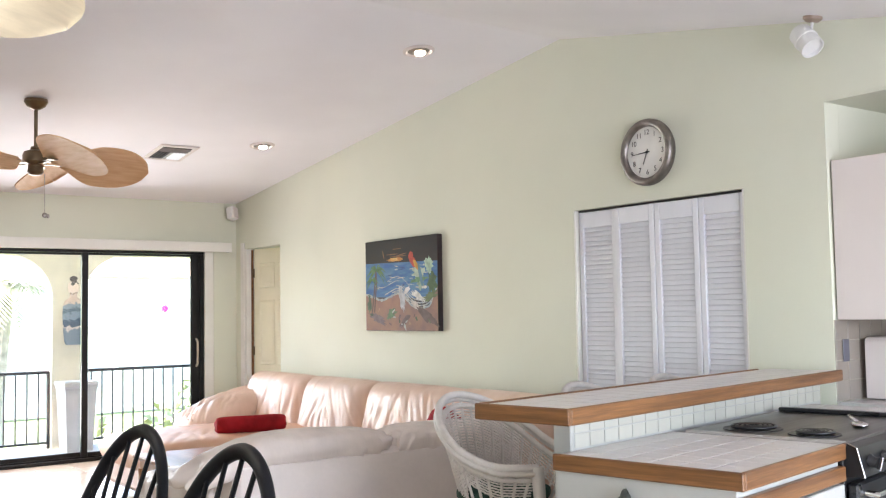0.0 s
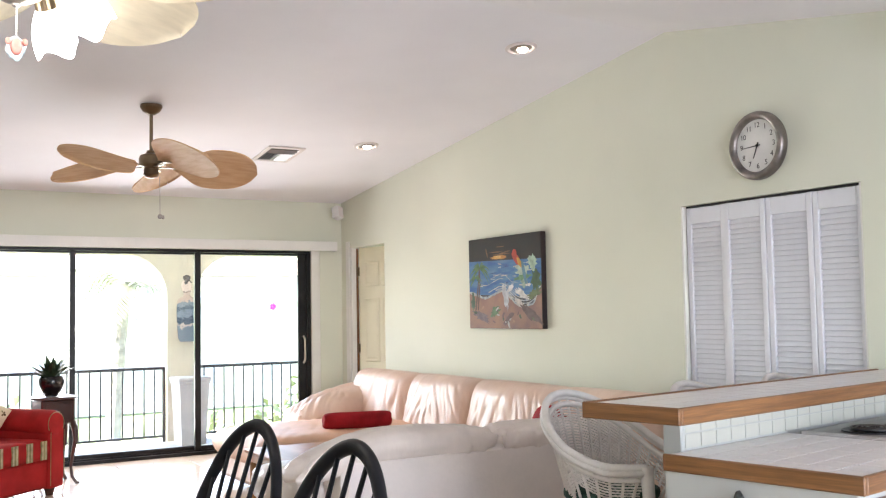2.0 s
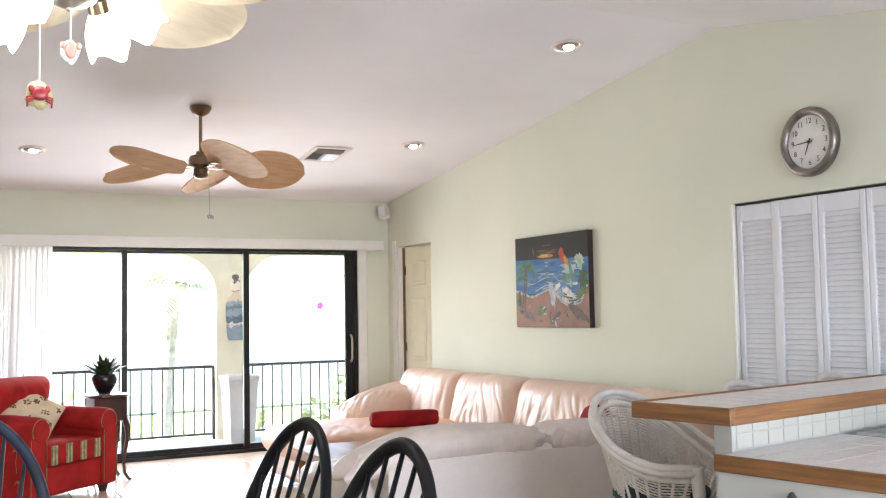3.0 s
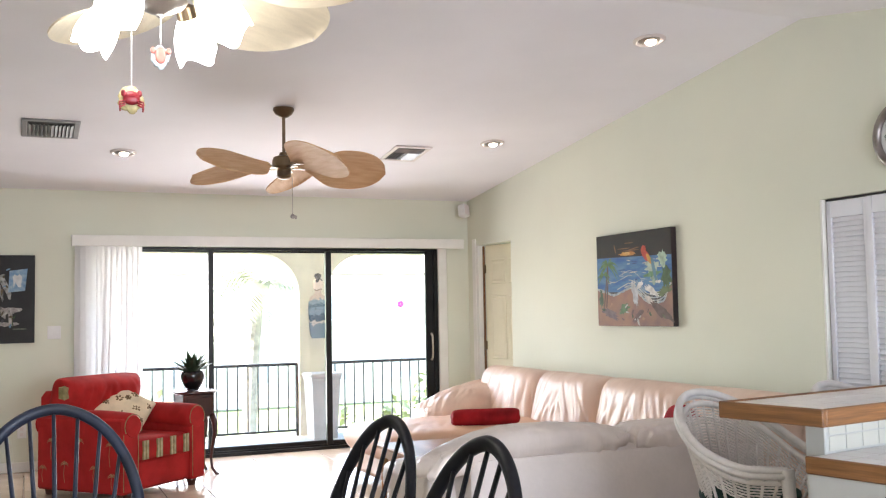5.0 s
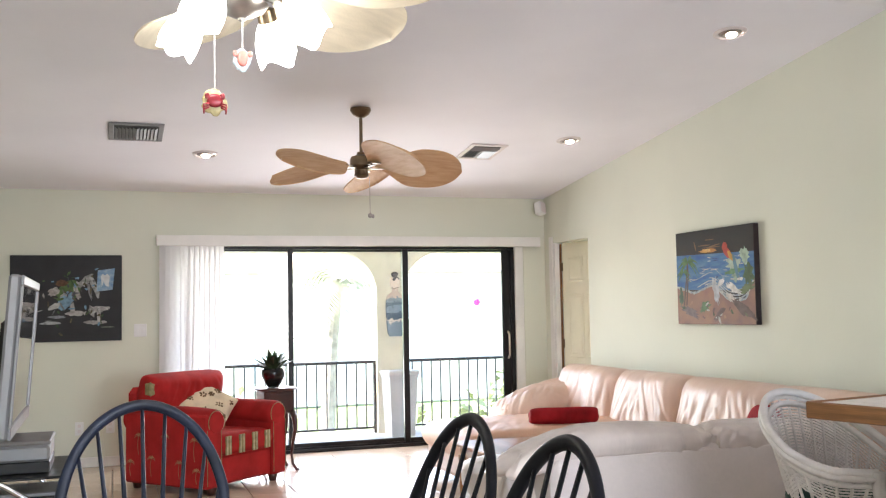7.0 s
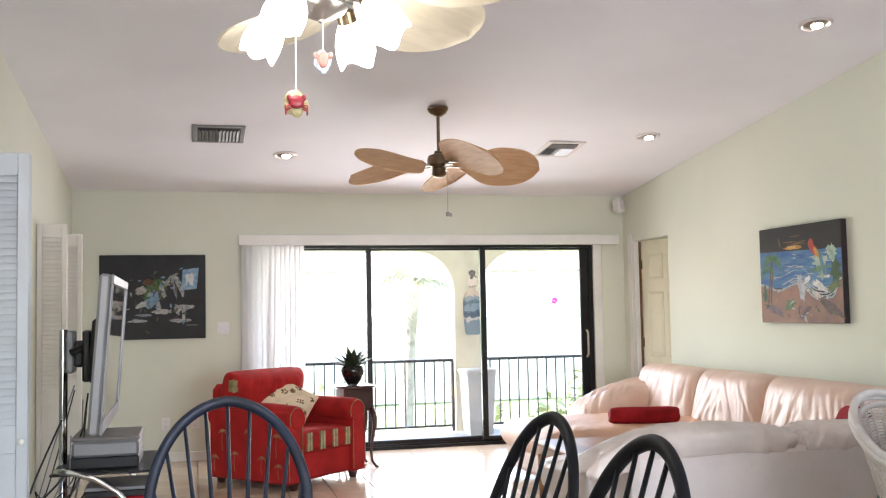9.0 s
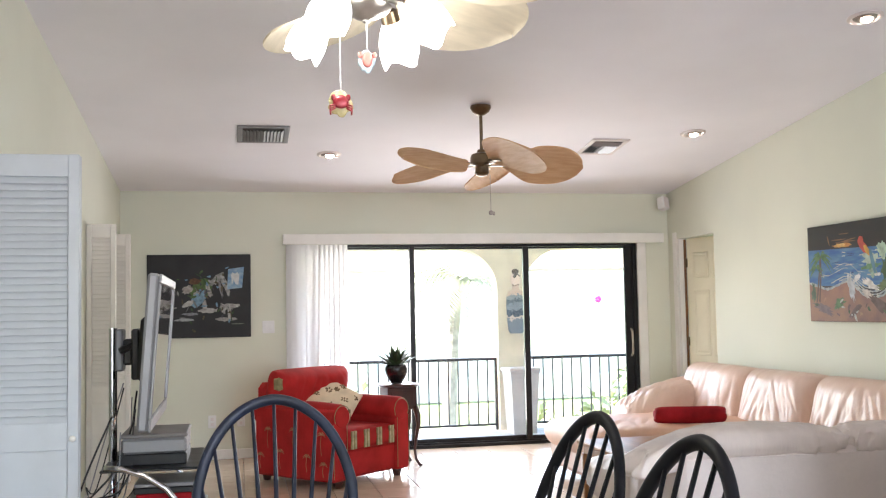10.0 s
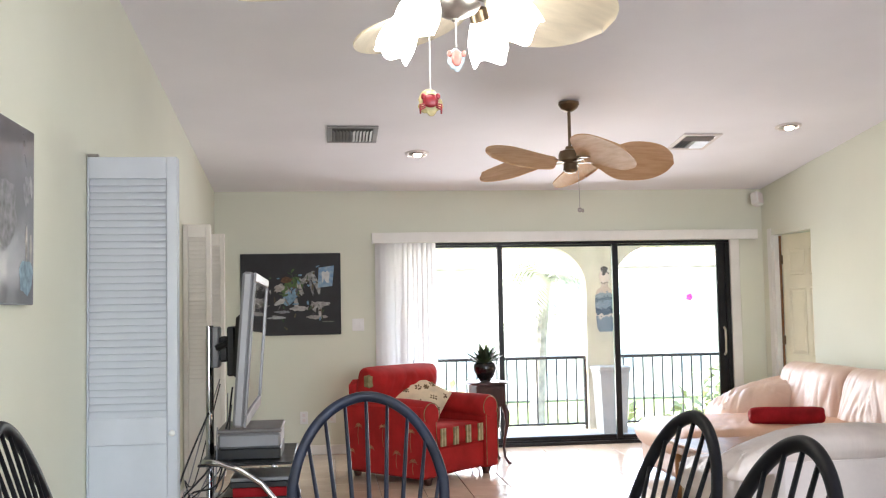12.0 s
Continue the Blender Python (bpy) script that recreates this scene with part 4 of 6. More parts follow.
clock = thing("wall_clock", on_right(4.045, 2.288, 0.0005), "round wall clock with a wide brushed metal rim", "clock")
bm = BM()
prof = [(0.16, 0.0), (0.192, 0.0), (0.197, 0.012), (0.197, 0.038), (0.190, 0.052), (0.178, 0.058), (0.165, 0.056), (0.153, 0.044), (0.150, 0.030)]
loops = [[Vector((r * math.cos(2 * math.pi * i / 64), r * math.sin(2 * math.pi * i / 64), z)) for i in range(64)] for r, z in prof]
rings(bm, loops, cap=False)
part("rim", bm, material("dark_nickel", (0.32, 0.29, 0.27), 0.42, 0.95, vary=0.2, scale=14, fine=90, bump=0.05), clock, "brushed metal rim", "edges")
part("dial", lathe(BM(), [(0.155, 0.001), (0.155, 0.027)], 64), M_PAPERWHITE, clock, "white dial")
M_INK = material("black_ink", (0.015, 0.015, 0.015), 0.6, vary=0.1, bump=0)


def lettering(text, size, parent, m, mat):
    cu = bpy.data.curves.new("text", "FONT")
    cu.body, cu.size, cu.align_x, cu.align_y, cu.extrude = text, size, "CENTER", "CENTER", 0.0004
    tmp = bpy.data.objects.new("text", cu)
    scene.collection.objects.link(tmp)
    me = bpy.data.meshes.new_from_object(tmp.evaluated_get(bpy.context.evaluated_depsgraph_get()))
    bpy.data.objects.remove(tmp)
    me.materials.clear()
    me.materials.append(mat)
    ob = new("numeral", me)
    ob.parent = parent
    ob.matrix_basis = m
    return ob


for h in range(1, 13):
    a = radians(90 - 30 * h)
    lettering(str(h), 0.043, clock, pose(0.118 * math.cos(a), 0.118 * math.sin(a), 0.0276), M_INK)


def hand(length, width, tail, ang, z):
    a = radians(90 - ang)
    return part("clock_hand", prism(BM(), [(-tail, -width), (length, -width * 0.45), (length + 0.006, 0), (length, width * 0.45), (-tail, width)], z, z + 0.0015), M_INK, clock, m=pose(0, 0, 0, 0, 0, math.degrees(a)))


hand(0.072, 0.0045, 0.02, 202.5, 0.030)
hand(0.108, 0.0035, 0.025, 267, 0.033)
part("hub", lathe(BM(), [(0.008, 0.028), (0.008, 0.036)], 16), M_INK, clock)

# ---- ceiling and wall fittings ----
M_BULB = glowing("lit_bulb", (1.0, 0.80, 0.66), 4.0)
for x, y in ((0.779, 8.494), (3.735, 7.70), (3.715, 5.33)):
    dl = thing("recessed_downlight", on_ceiling(x, y), "lit recessed ceiling downlight with a white ring", "downlight", "ceiling downlights")
    bm = BM()
    rings(bm, [[Vector((r * math.cos(2 * math.pi * i / 32), r * math.sin(2 * math.pi * i / 32), z)) for i in range(32)] for r, z in ((0.105, 0.0), (0.105, -0.006), (0.088, -0.014), (0.078, -0.010), (0.072, -0.004))], cap=False)
    part("trim_ring", bm, M_CABINET, dl, smooth="edges")
    part("baffle", lathe(BM(), [(0.076, -0.002), (0.060, -0.012), (0.05, -0.016)], 24), M_NICKEL, dl)
    part("bulb", lathe(BM(), [(0.036, -0.012), (0.034, -0.022), (0.025, -0.03), (0.008, -0.034)], 20), M_BULB, dl, "glowing bulb", True, m=pose(0.004, -0.008, 0))


def ceiling_vent(x, y, w, d, split, label):
    v = thing("ceiling_vent", on_ceiling(x, y) @ pose(0, 0, 0, 0, 0, 180), label, "vent", "ceiling vents")
    part("backing", box(BM(), -w / 2 + 0.03, w / 2 - 0.03, -d / 2 + 0.03, d / 2 - 0.03, -0.004, -0.001), M_BLACK, v)
    for n_, b in (("frame", (-w / 2, w / 2, -d / 2, -d / 2 + 0.04)), ("frame", (-w / 2, w / 2, d / 2 - 0.04, d / 2)), ("frame", (-w / 2, -w / 2 + 0.04, -d / 2 + 0.0405, d / 2 - 0.0405)), ("frame", (w / 2 - 0.04, w / 2, -d / 2 + 0.0405, d / 2 - 0.0405))):
        part(n_, box(BM(), *b, -0.013, -0.0005, 0.004), M_CABINET if split else M_SILVER, v)
    if split:
        part("divider", box(BM(), -0.012, 0.012, -d / 2 + 0.041, 0.04, -0.012, -0.0045, 0.002), M_SILVER, v)
        for sx in (-1, 1):
            for i in range(4):
                xx = sx * (0.03 + i * 0.028)
                part("slat", box(BM(), -0.011, 0.011, -d / 2 + 0.042, 0.03, -0.001, 0.001), M_SILVER, v, m=pose(xx, 0, -0.011, 0, sx * 32))
        for i in range(2):
            part("slat", box(BM(), -w / 2 + 0.041, w / 2 - 0.041, -0.012, 0.012, -0.001, 0.001), M_SILVER, v, m=pose(0, 0.07 + i * 0.05, -0.011, 38))
    else:
        n = 12
        for i in range(n):
            part("slat", box(BM(), -0.012, 0.012, -d / 2 + 0.042, d / 2 - 0.11, -0.001, 0.001), M_SILVER, v, m=pose(-w / 2 + 0.055 + i * (w - 0.11) / (n - 1), 0, -0.013, 0, 34 if i < n / 2 else -34))


ceiling_vent(0.215, 7.93, 0.40, 0.44, False, "grey metal slatted ceiling air vent")
ceiling_vent(3.10, 8.13, 0.335, 0.45, True, "white metal ceiling air vent with dark slots")

spk = thing("wall_speaker", pose(4.365, 9.73, 2.44, -14, 10, 28) @ Matrix.Diagonal((0.8, 0.8, 0.8, 1)), "small white loudspeaker on a corner bracket", "speaker")
bm = BM()
box(bm, -0.062, 0.062, -0.055, 0.055, -0.085, 0.085, 0.014)
part("cabinet", bm, M_WHITEPLASTIC, spk)
part("grille", box(BM(), -0.05, 0.05, -0.060, -0.0555, -0.072, 0.072, 0.003), M_CABINET, spk)
bm = BM()
tube(bm, [(0, 0.05, 0), (0.03, 0.10, 0.03), (0.09, 0.08, 0.06)], 0.01)
part("bracket", bm, M_WHITEPLASTIC, spk)

sp = thing("ceiling_spotlight", on_ceiling(4.35, 2.87), "white swivelling ceiling spotlight by the kitchen", "spotlight")
part("canopy", lathe(BM(), [(0.046, 0), (0.046, -0.012), (0.03, -0.026), (0.01, -0.028)], 24), material("tan_lamp_canopy", (0.42, 0.33, 0.27), 0.4, 0.4), sp, smooth="edges")
bm = BM()
tube(bm, [(0, 0, -0.02), (0.0, 0, -0.07)], 0.008)
tube(bm, [(-0.055, 0, -0.06), (-0.055, 0, -0.13)], 0.003)
part("arm", bm, M_WHITEPLASTIC, sp)
bm = BM()
lathe(bm, [(0.0, -0.05), (0.050, -0.052), (0.052, -0.070), (0.057, -0.070), (0.057, -0.012), (0.060, -0.010), (0.060, 0.002), (0.056, 0.004), (0.055, 0.056), (0.045, 0.068), (0.0, 0.068)], 28)
part("lamp_head", bm, M_WHITEPLASTIC, sp, "white cylinder lamp head", "edges", m=pose(-0.02, 0.01, -0.115, -50, 14, 0))

for x, z, w, h in ((0.296, 1.243, 0.115, 0.12), (-0.239, 0.355, 0.075, 0.12), (0.03, 0.36, 0.075, 0.12)):
    pl = thing("wall_plate", on_back(x, z, 0.0004), "white switch or socket plate on the wall", "wall plate", "wall plates")
    part("plate", box(BM(), -w / 2, w / 2, -h / 2, h / 2, 0, 0.006, 0.003), M_WHITEPLASTIC, pl)
    if z > 1:
        for dx in (-0.025, 0.025):
            part("rocker", box(BM(), dx - 0.012, dx + 0.012, -0.025, 0.025, 0.0062, 0.010, 0.002), M_WHITEPLASTIC, pl)
    else:
        for dz in (-0.025, 0.025):
            part("socket", box(BM(), -0.014, 0.014, dz - 0.014, dz + 0.014, 0.0062, 0.008, 0.002), M_CABINET, pl)


# ---- ceiling fans ----
def blade_mesh(length, width, mat):
    bm = BM()
    nl, nw = 22, 9
    grid = []
    for s in (1, -1):
        rows_ = []
        for i in range(nl + 1):
            t = i / nl
            w = width / 2 * (0.16 + 0.84 * math.sin(math.pi / 2 * min(1.0, t / 0.45)) ** 1.3) * (1.0 if t < 0.5 else max(0.0, 1 - ((t - 0.5) / 0.5) ** 2.6) ** 0.62 + 0.012)
            row = []
            for j in range(nw):
                u = j / (nw - 1) * 2 - 1
                z = 0.014 * (1 - u * u) + 0.004 * s + 0.002 * math.sin(u * 22) - 0.03 * t * t
                row.append(bm.verts.new((t * length, u * w, z)))
            rows_.append(row)
        grid.append(rows_)
        for a, b in zip(rows_, rows_[1:]):
            for j in range(nw - 1):
                f = (a[j], a[j + 1], b[j + 1], b[j])
                bm.faces.new(f if s < 0 else f[::-1])
    up, lo = grid
    border = [up[i][0] for i in range(nl + 1)] + [up[nl][j] for j in range(1, nw)] + [up[i][nw - 1] for i in range(nl - 1, -1, -1)] + [up[0][j] for j in range(nw - 2, 0, -1)]
    border2 = [lo[i][0] for i in range(nl + 1)] + [lo[nl][j] for j in range(1, nw)] + [lo[i][nw - 1] for i in range(nl - 1, -1, -1)] + [lo[0][j] for j in range(nw - 2, 0, -1)]
    n = len(border)
    for i in range(n):
        bm.faces.new((border[i], border[(i + 1) % n], border2[(i + 1) % n], border2[i]))
    return finish("blade", bm, mat, "edges")


def ceiling_fan(x, y, hub, angles, radius, width, metal, leaf, label, pitch=13.0):
    f = thing("ceiling_fan", pose(x, y, hub), label, "ceiling fan", "ceiling fans")
    top = ceiling_z(y) - hub
    part("canopy", lathe(BM(), [(0.075, top - 0.002), (0.078, top - 0.02), (0.06, top - 0.05), (0.03, top - 0.07), (0.018, top - 0.075)], 28), metal, f, smooth="edges")
    part("downrod", lathe(BM(), [(0.0125, 0.11), (0.0125, top - 0.07)], 14), metal, f, smooth="edges")
    part("motor", lathe(BM(), [(0.03, 0.13), (0.035, 0.11), (0.075, 0.095), (0.085, 0.07), (0.085, 0.03), (0.07, 0.015), (0.05, 0.0), (0.05, -0.03), (0.055, -0.04), (0.04, -0.06), (0.012, -0.068)], 32), metal, f, smooth="edges")
    me = blade_mesh(radius - 0.16, width, leaf)
    for a in angles:
        arm = BM()
        box(arm, 0.05, 0.19, -0.018, 0.018, 0.008, 0.014, 0.002)
        box(arm, 0.15, 0.25, -0.035, 0.035, 0.014, 0.019, 0.002)
        ob = part("blade_arm", arm, metal, f, m=pose(0, 0, 0, 0, 0, a))
        shared("blade", me, ob, pose(0.16, 0, 0.022, pitch, 0, 0))
    return f


fan2 = ceiling_fan(1.775, 7.13, 2.415, [-4 + 72 * k for k in range(5)], 0.76, 0.46, M_BRASS, M_PALM, "ceiling fan with woven brown palm-leaf blades", -28)
bm = BM()
tube(bm, [(0.06, 0, -0.05), (0.062, 0, -0.32)], 0.0022, 6)
part("pull_chain", bm, M_NICKEL, fan2)
bm = BM()
puff(bm, (0.035, 0.02, 0.035), (0.062, 0, -0.335), None, 0.9, 0.9, 14, 8)
puff(bm, (0.02, 0.012, 0.03), (0.084, 0, -0.34), None, 0.9, 0.9, 10, 6)
part("chain_fob", bm, M_NICKEL, fan2, "small metal fish-shaped pull", True)

fan1 = ceiling_fan(0.446, 3.36, 2.425, [-40 + 72 * k for k in range(5)], 0.72, 0.44, M_NICKEL, M_PALE_PALM, "ceiling fan with pale palm blades and lit glass shades", -14)
part("light_bowl", lathe(BM(), [(0.05, -0.02), (0.078, -0.025), (0.088, -0.035), (0.074, -0.055), (0.035, -0.074), (0.012, -0.080), (0.012, -0.086), (0.006, -0.090)], 32), M_NICKEL, fan1, smooth="edges")
M_SHADE = glowing("lit_frosted_glass", (1.0, 0.98, 0.95), 1.3)
for a in (-37, 53, 143, 233):
    m = pose(0, 0, 0.012, 0, 0, a) @ pose(0.085, 0, 0, 0, 0, 0)
    bm = BM()
    tube(bm, [(-0.02, 0, 0), (0.035, 0, 0.006), (0.075, 0, -0.02)], 0.011, 8)
    lathe(bm, [(0.012, 0.03), (0.032, 0.02), (0.034, -0.02), (0.03, -0.03)], 20, m=pose(0.085, 0, -0.035, 0, -28))
    holder = part("lamp_arm", bm, M_BRASS, fan1, "dark metal lamp holder", m=m)
    bm = BM()
    loops = []
    for i in range(15):
        s = i / 14
        r = 0.028 + 0.040 * math.sin(s * 2.0) ** 0.8
        loop = []
        for k in range(30):
            t = 2 * math.pi * k / 30
            sc = 1 + 0.06 * s * math.cos(6 * t)
            drop = -0.018 * (s ** 4) * math.cos(3 * t)
            loop.append(Vector((r * sc * math.cos(t), r * sc * math.sin(t), -0.150 * s + drop)))
        loops.append(loop)
    rings(bm, loops, cap=False)
    part("glass_shade", bm, M_SHADE, holder, "glowing scalloped glass shade", True, m=pose(0.092, 0, -0.045, 0, -32))
for (dx, dy, z0, z1, c1, nm) in ((-0.09, -0.02, -0.05, -0.332, (0.30, 0.02, 0.03), "red crab-shaped pull on a bead chain"), (0.0, -0.015, -0.09, -0.187, (0.60, 0.20, 0.16), "pink shell-shaped pull on a bead chain")):
    bm = BM()
    n = int((z0 - z1) / 0.008)
    for i in range(n):
        puff(bm, (0.006, 0.006, 0.006), (dx, dy, z0 - i * 0.008), None, 1, 1, 6, 4)
    ch = part("pull_chain", bm, M_WHITEPLASTIC, fan1)
    big = z1 < -0.3
    bm = BM()
    puff(bm, (0.092, 0.02, 0.088) if big else (0.066, 0.02, 0.075), (dx, dy + 0.008, z1 - 0.035), None, 0.8, 0.9, 24, 12, 0.006, 60)
    part("shell_back", bm, material("cream_shell", (0.60, 0.52, 0.26) if big else (0.55, 0.66, 0.72), 0.35, vary=0.2, scale=40), ch, nm, True)
    bm = BM()
    puff(bm, (0.052, 0.02, 0.045) if big else (0.034, 0.018, 0.055), (dx, dy - 0.004, z1 - 0.030), None, 0.8, 0.9, 20, 10)
    for sx in (-1, 1):
        puff(bm, (0.016, 0.012, 0.022), (dx + sx * 0.024, dy - 0.006, z1 - 0.016), None, 0.9, 0.9, 12, 8)
        if big:
            for q in range(3):
                tube(bm, [(dx + sx * 0.018, dy - 0.008, z1 - 0.04 - 0.006 * q), (dx + sx * 0.036, dy - 0.010, z1 - 0.044 - 0.009 * q), (dx + sx * 0.034, dy - 0.006, z1 - 0.062 - 0.006 * q)], 0.003, 6)
    part("charm", bm, material("red_charm" if big else "pink_charm", c1, 0.3, vary=0.15, scale=60), ch, smooth=True)


# ---- kitchen bar ----
KM = pose(2.278, 2.486, 0, 0, 0, 11.3)
M_CABWHITE = material("white_cabinet_paint", (0.45, 0.45, 0.425), 0.5, vary=0.03, scale=3, bump=0.05)
bar = thing("breakfast_bar", KM, "raised breakfast bar with white tiles and oak edging", "bar counter")
part("knee_wall", box(BM(), 0.125, 2.205, 0.05, 0.115, 0, 1.018, 0.002), M_CABWHITE, bar)
part("end_post", box(BM(), 0.105, 0.1245, 0.046, 0.119, 0, 1.018, 0.004), M_CABWHITE, bar)
part("corbel_moulding", box(BM(), 0.092, 0.14, 0.036, 0.13, 0.99, 1.0185, 0.006), M_CABWHITE, bar)
part("top_board", box(BM(), -0.062, 2.165, -0.062, 0.292, 1.019, 1.058), M_TILEGROUT, bar)
part("oak_edge", box(BM(), -0.08, -0.0625, -0.08, 0.31, 1.012, 1.066, 0.004), M_OAKSIDE, bar)
part("oak_edge", box(BM(), -0.0620, 2.165, -0.08, -0.0625, 1.012, 1.066, 0.004), M_OAK, bar)
part("oak_edge", box(BM(), -0.0620, 2.06, 0.2925, 0.31, 1.012, 1.066, 0.004), M_OAK, bar)
base = thing("counter_cabinet", KM, "white kitchen base cabinet with oak rails", "cabinet")
part("body", box(BM(), 0.014, 0.757, -0.585, 0.044, 0.09, 0.868, 0.002), M_CABWHITE, base)
part("plinth", box(BM(), 0.03, 0.757, -0.52, -0.01, 0.0, 0.0895), M_BLACK, base)
for i in range(2):
    d = part("door", box(BM(), 0.022 + i * 0.368, 0.386 + i * 0.368, -0.606, -0.586, 0.10, 0.775, 0.003), M_CABWHITE, base)
part("oak_rail", box(BM(), 0.014, 0.757, -0.612, -0.586, 0.785, 0.835, 0.004), M_OAK, base)
ctop = thing("worktop", KM, "white tiled counter top with oak edging", "countertop")
part("top_board", box(BM(), 0.018, 0.761, -0.595, 0.045, 0.869, 0.902), M_TILEGROUT, ctop)
part("oak_edge", box(BM(), 0.0, 0.0175, -0.613, 0.048, 0.856, 0.909, 0.004), M_OAKSIDE, ctop)
part("oak_edge", box(BM(), 0.018, 0.761, -0.613, -0.5955, 0.856, 0.909, 0.004), M_OAK, ctop)
base2 = thing("counter_cabinet", KM, "white kitchen base cabinet beyond the stove", "cabinet")
part("body", box(BM(), 1.632, 2.05, -0.585, -0.004, 0.0, 0.868, 0.002), M_CABWHITE, base2)
ctop2 = thing("worktop", KM, "white tiled counter top beside the stove", "countertop")
part("top_board", box(BM(), 1.629, 2.10, -0.60, 0.045, 0.869, 0.902), M_TILEGROUT, ctop2)
hook = thing("stone_hook", KM @ pose(0.013, -0.235, 0.775), "small dark grey stone-like hook on the cabinet end", "hook")
bm = BM()
puff(bm, (0.04, 0.07, 0.10), (-0.02, 0, 0), None, 0.8, 0.8, 20, 14, 0.012, 30)
part("body", bm, material("dark_grey_stone", (0.07, 0.075, 0.06), 0.7, vary=0.4, scale=30, fine=120, bump=0.6), hook, smooth=True)

# stove
M_ENAMEL = material("black_enamel", (0.014, 0.014, 0.015), 0.3, vary=0.1, scale=6, bump=0.0, spec=0.35)
M_DRIP = material("burnt_drip_pan", (0.05, 0.05, 0.055), 0.35, 0.6)
stove = thing("electric_stove", KM @ pose(0.765, 0, 0), "black electric stove with coil burners and steel top", "stove")
part("body", box(BM(), 0.0, 0.860, -0.60, -0.012, 0.0, 0.895, 0.004), M_ENAMEL, stove)
part("cooktop", box(BM(), 0.0, 0.860, -0.615, -0.012, 0.8955, 0.915, 0.005), material("brushed_dark_steel", (0.16, 0.155, 0.15), 0.3, 0.8, vary=0.15, scale=5, fine=90, bump=0.04, stretch=(0.2, 4, 1)), stove, "brushed dark steel cooktop")
part("side_lip", box(BM(), 0.815, 0.858, -0.60, -0.013, 0.9152, 0.932, 0.004), M_ENAMEL, stove)
part("side_trim", box(BM(), -0.003, -0.0005, -0.612, -0.014, 0.90, 0.917), M_CHROME, stove)
for bx, by, r in ((0.160, -0.205, 0.088), (0.125, -0.455, 0.070)):
    bm = BM()
    lathe(bm, [(r + 0.022, 0.9155), (r + 0.020, 0.919), (r + 0.008, 0.9165), (0.01, 0.9158)], 36, (bx, by, 0))
    drip = part("drip_pan", bm, M_DRIP, stove, smooth="edges")
    bm = BM()
    pts = []
    for i in range(100):
        t = i / 99
        a = t * 2 * math.pi * 4
        pts.append((bx + (0.015 + (r - 0.015) * t) * math.cos(a), by + (0.015 + (r - 0.015) * t) * math.sin(a), 0.926))
    tube(bm, pts, 0.0058, 6)
    part("coil_burner", bm, M_BLACK, drip, smooth=True)
fr = part("control_panel", rings(BM(), [[Vector((x, y, z)) for y, z in ((-0.601, 0.914), (-0.645, 0.895), (-0.668, 0.80), (-0.601, 0.795))] for x in (0.002, 0.858)]), M_ENAMEL, stove)
part("panel_trim", tube(BM(), [(0.0, -0.602, 0.916), (0.0, -0.646, 0.897), (0.0, -0.670, 0.799)], 0.0022, 6), M_NICKEL, fr)
for i in range(5):
    bm = BM()
    lathe(bm, [(0.024, 0), (0.024, 0.006), (0.019, 0.012), (0.018, 0.03), (0.0, 0.032)], 24)
    box(bm, -0.004, 0.004, -0.02, 0.02, 0.03, 0.04, 0.002)
    kn = part("knob", bm, M_BLACK, fr, "black knob with a chrome skirt", "edges", m=pose(0.075 + i * 0.13, -0.657, 0.848, 103))
    part("grip_bar", box(BM(), -0.005, 0.005, -0.024, 0.024, 0.0405, 0.046, 0.002), M_CHROME, kn)
od = part("oven_door", box(BM(), 0.012, 0.848, -0.642, -0.603, 0.24, 0.775, 0.008), M_ENAMEL, stove)
part("window", box(BM(), 0.13, 0.63, -0.646, -0.6425, 0.36, 0.64, 0.001), M_SCREEN, od)
bm = BM()
tube(bm, [(0.08, -0.643, 0.735), (0.08, -0.68, 0.735), (0.68, -0.68, 0.735), (0.68, -0.643, 0.735)], 0.011, 10)
part("handle", bm, M_CHROME, od, smooth="edges")
rest = thing("spoon_rest", KM @ pose(1.20, -0.50, 0.9165, 0, 0, 30), "small shiny metal spoon rest on the stove", "spoon rest")
bm = BM()
puff(bm, (0.12, 0.06, 0.018), (0, 0, 0.009), None, 0.9, 0.8, 24, 10)
tube(bm, [(0.05, 0, 0.012), (0.11, 0.01, 0.02), (0.15, 0.01, 0.024)], 0.007, 8)
part("body", bm, M_CHROME, rest, smooth=True)

# kitchen alcove in the side wall
for nm, b in (("wall_kitchen_back", (5.10, 5.2, -1.1, 3.0, 0, 2.5)), ("wall_kitchen_end", (4.5885, 5.0995, 2.905, 3.0, 0, 2.5)), ("wall_kitchen_near", (4.5885, 5.0995, -1.1, -1.0, 0, 2.5)), ("ceiling_kitchen", (4.4695, 5.0995, -0.9995, 2.9045, 2.380, 2.3945))):
    solo(nm, box(BM(), *b), M_WALL, "pale green painted kitchen alcove", "wall" if "wall" in nm else "ceiling", kind="structure")
kc = thing("worktop", pose(0, 0, 0), "white tiled counter along the kitchen wall", "countertop")
part("top_board", box(BM(), 4.47, 5.098, -0.98, 2.90, 0.869, 0.902), M_TILEGROUT, kc)
kb = thing("counter_cabinet", pose(0, 0, 0), "white kitchen base cabinet along the wall", "cabinet")
part("body", box(BM(), 4.50, 5.095, -0.98, 2.89, 0.0, 0.868, 0.002), M_CABWHITE, kb)
up = thing("upper_cabinet", pose(0, 0, 0), "almond laminate upper kitchen cabinet", "cabinet")
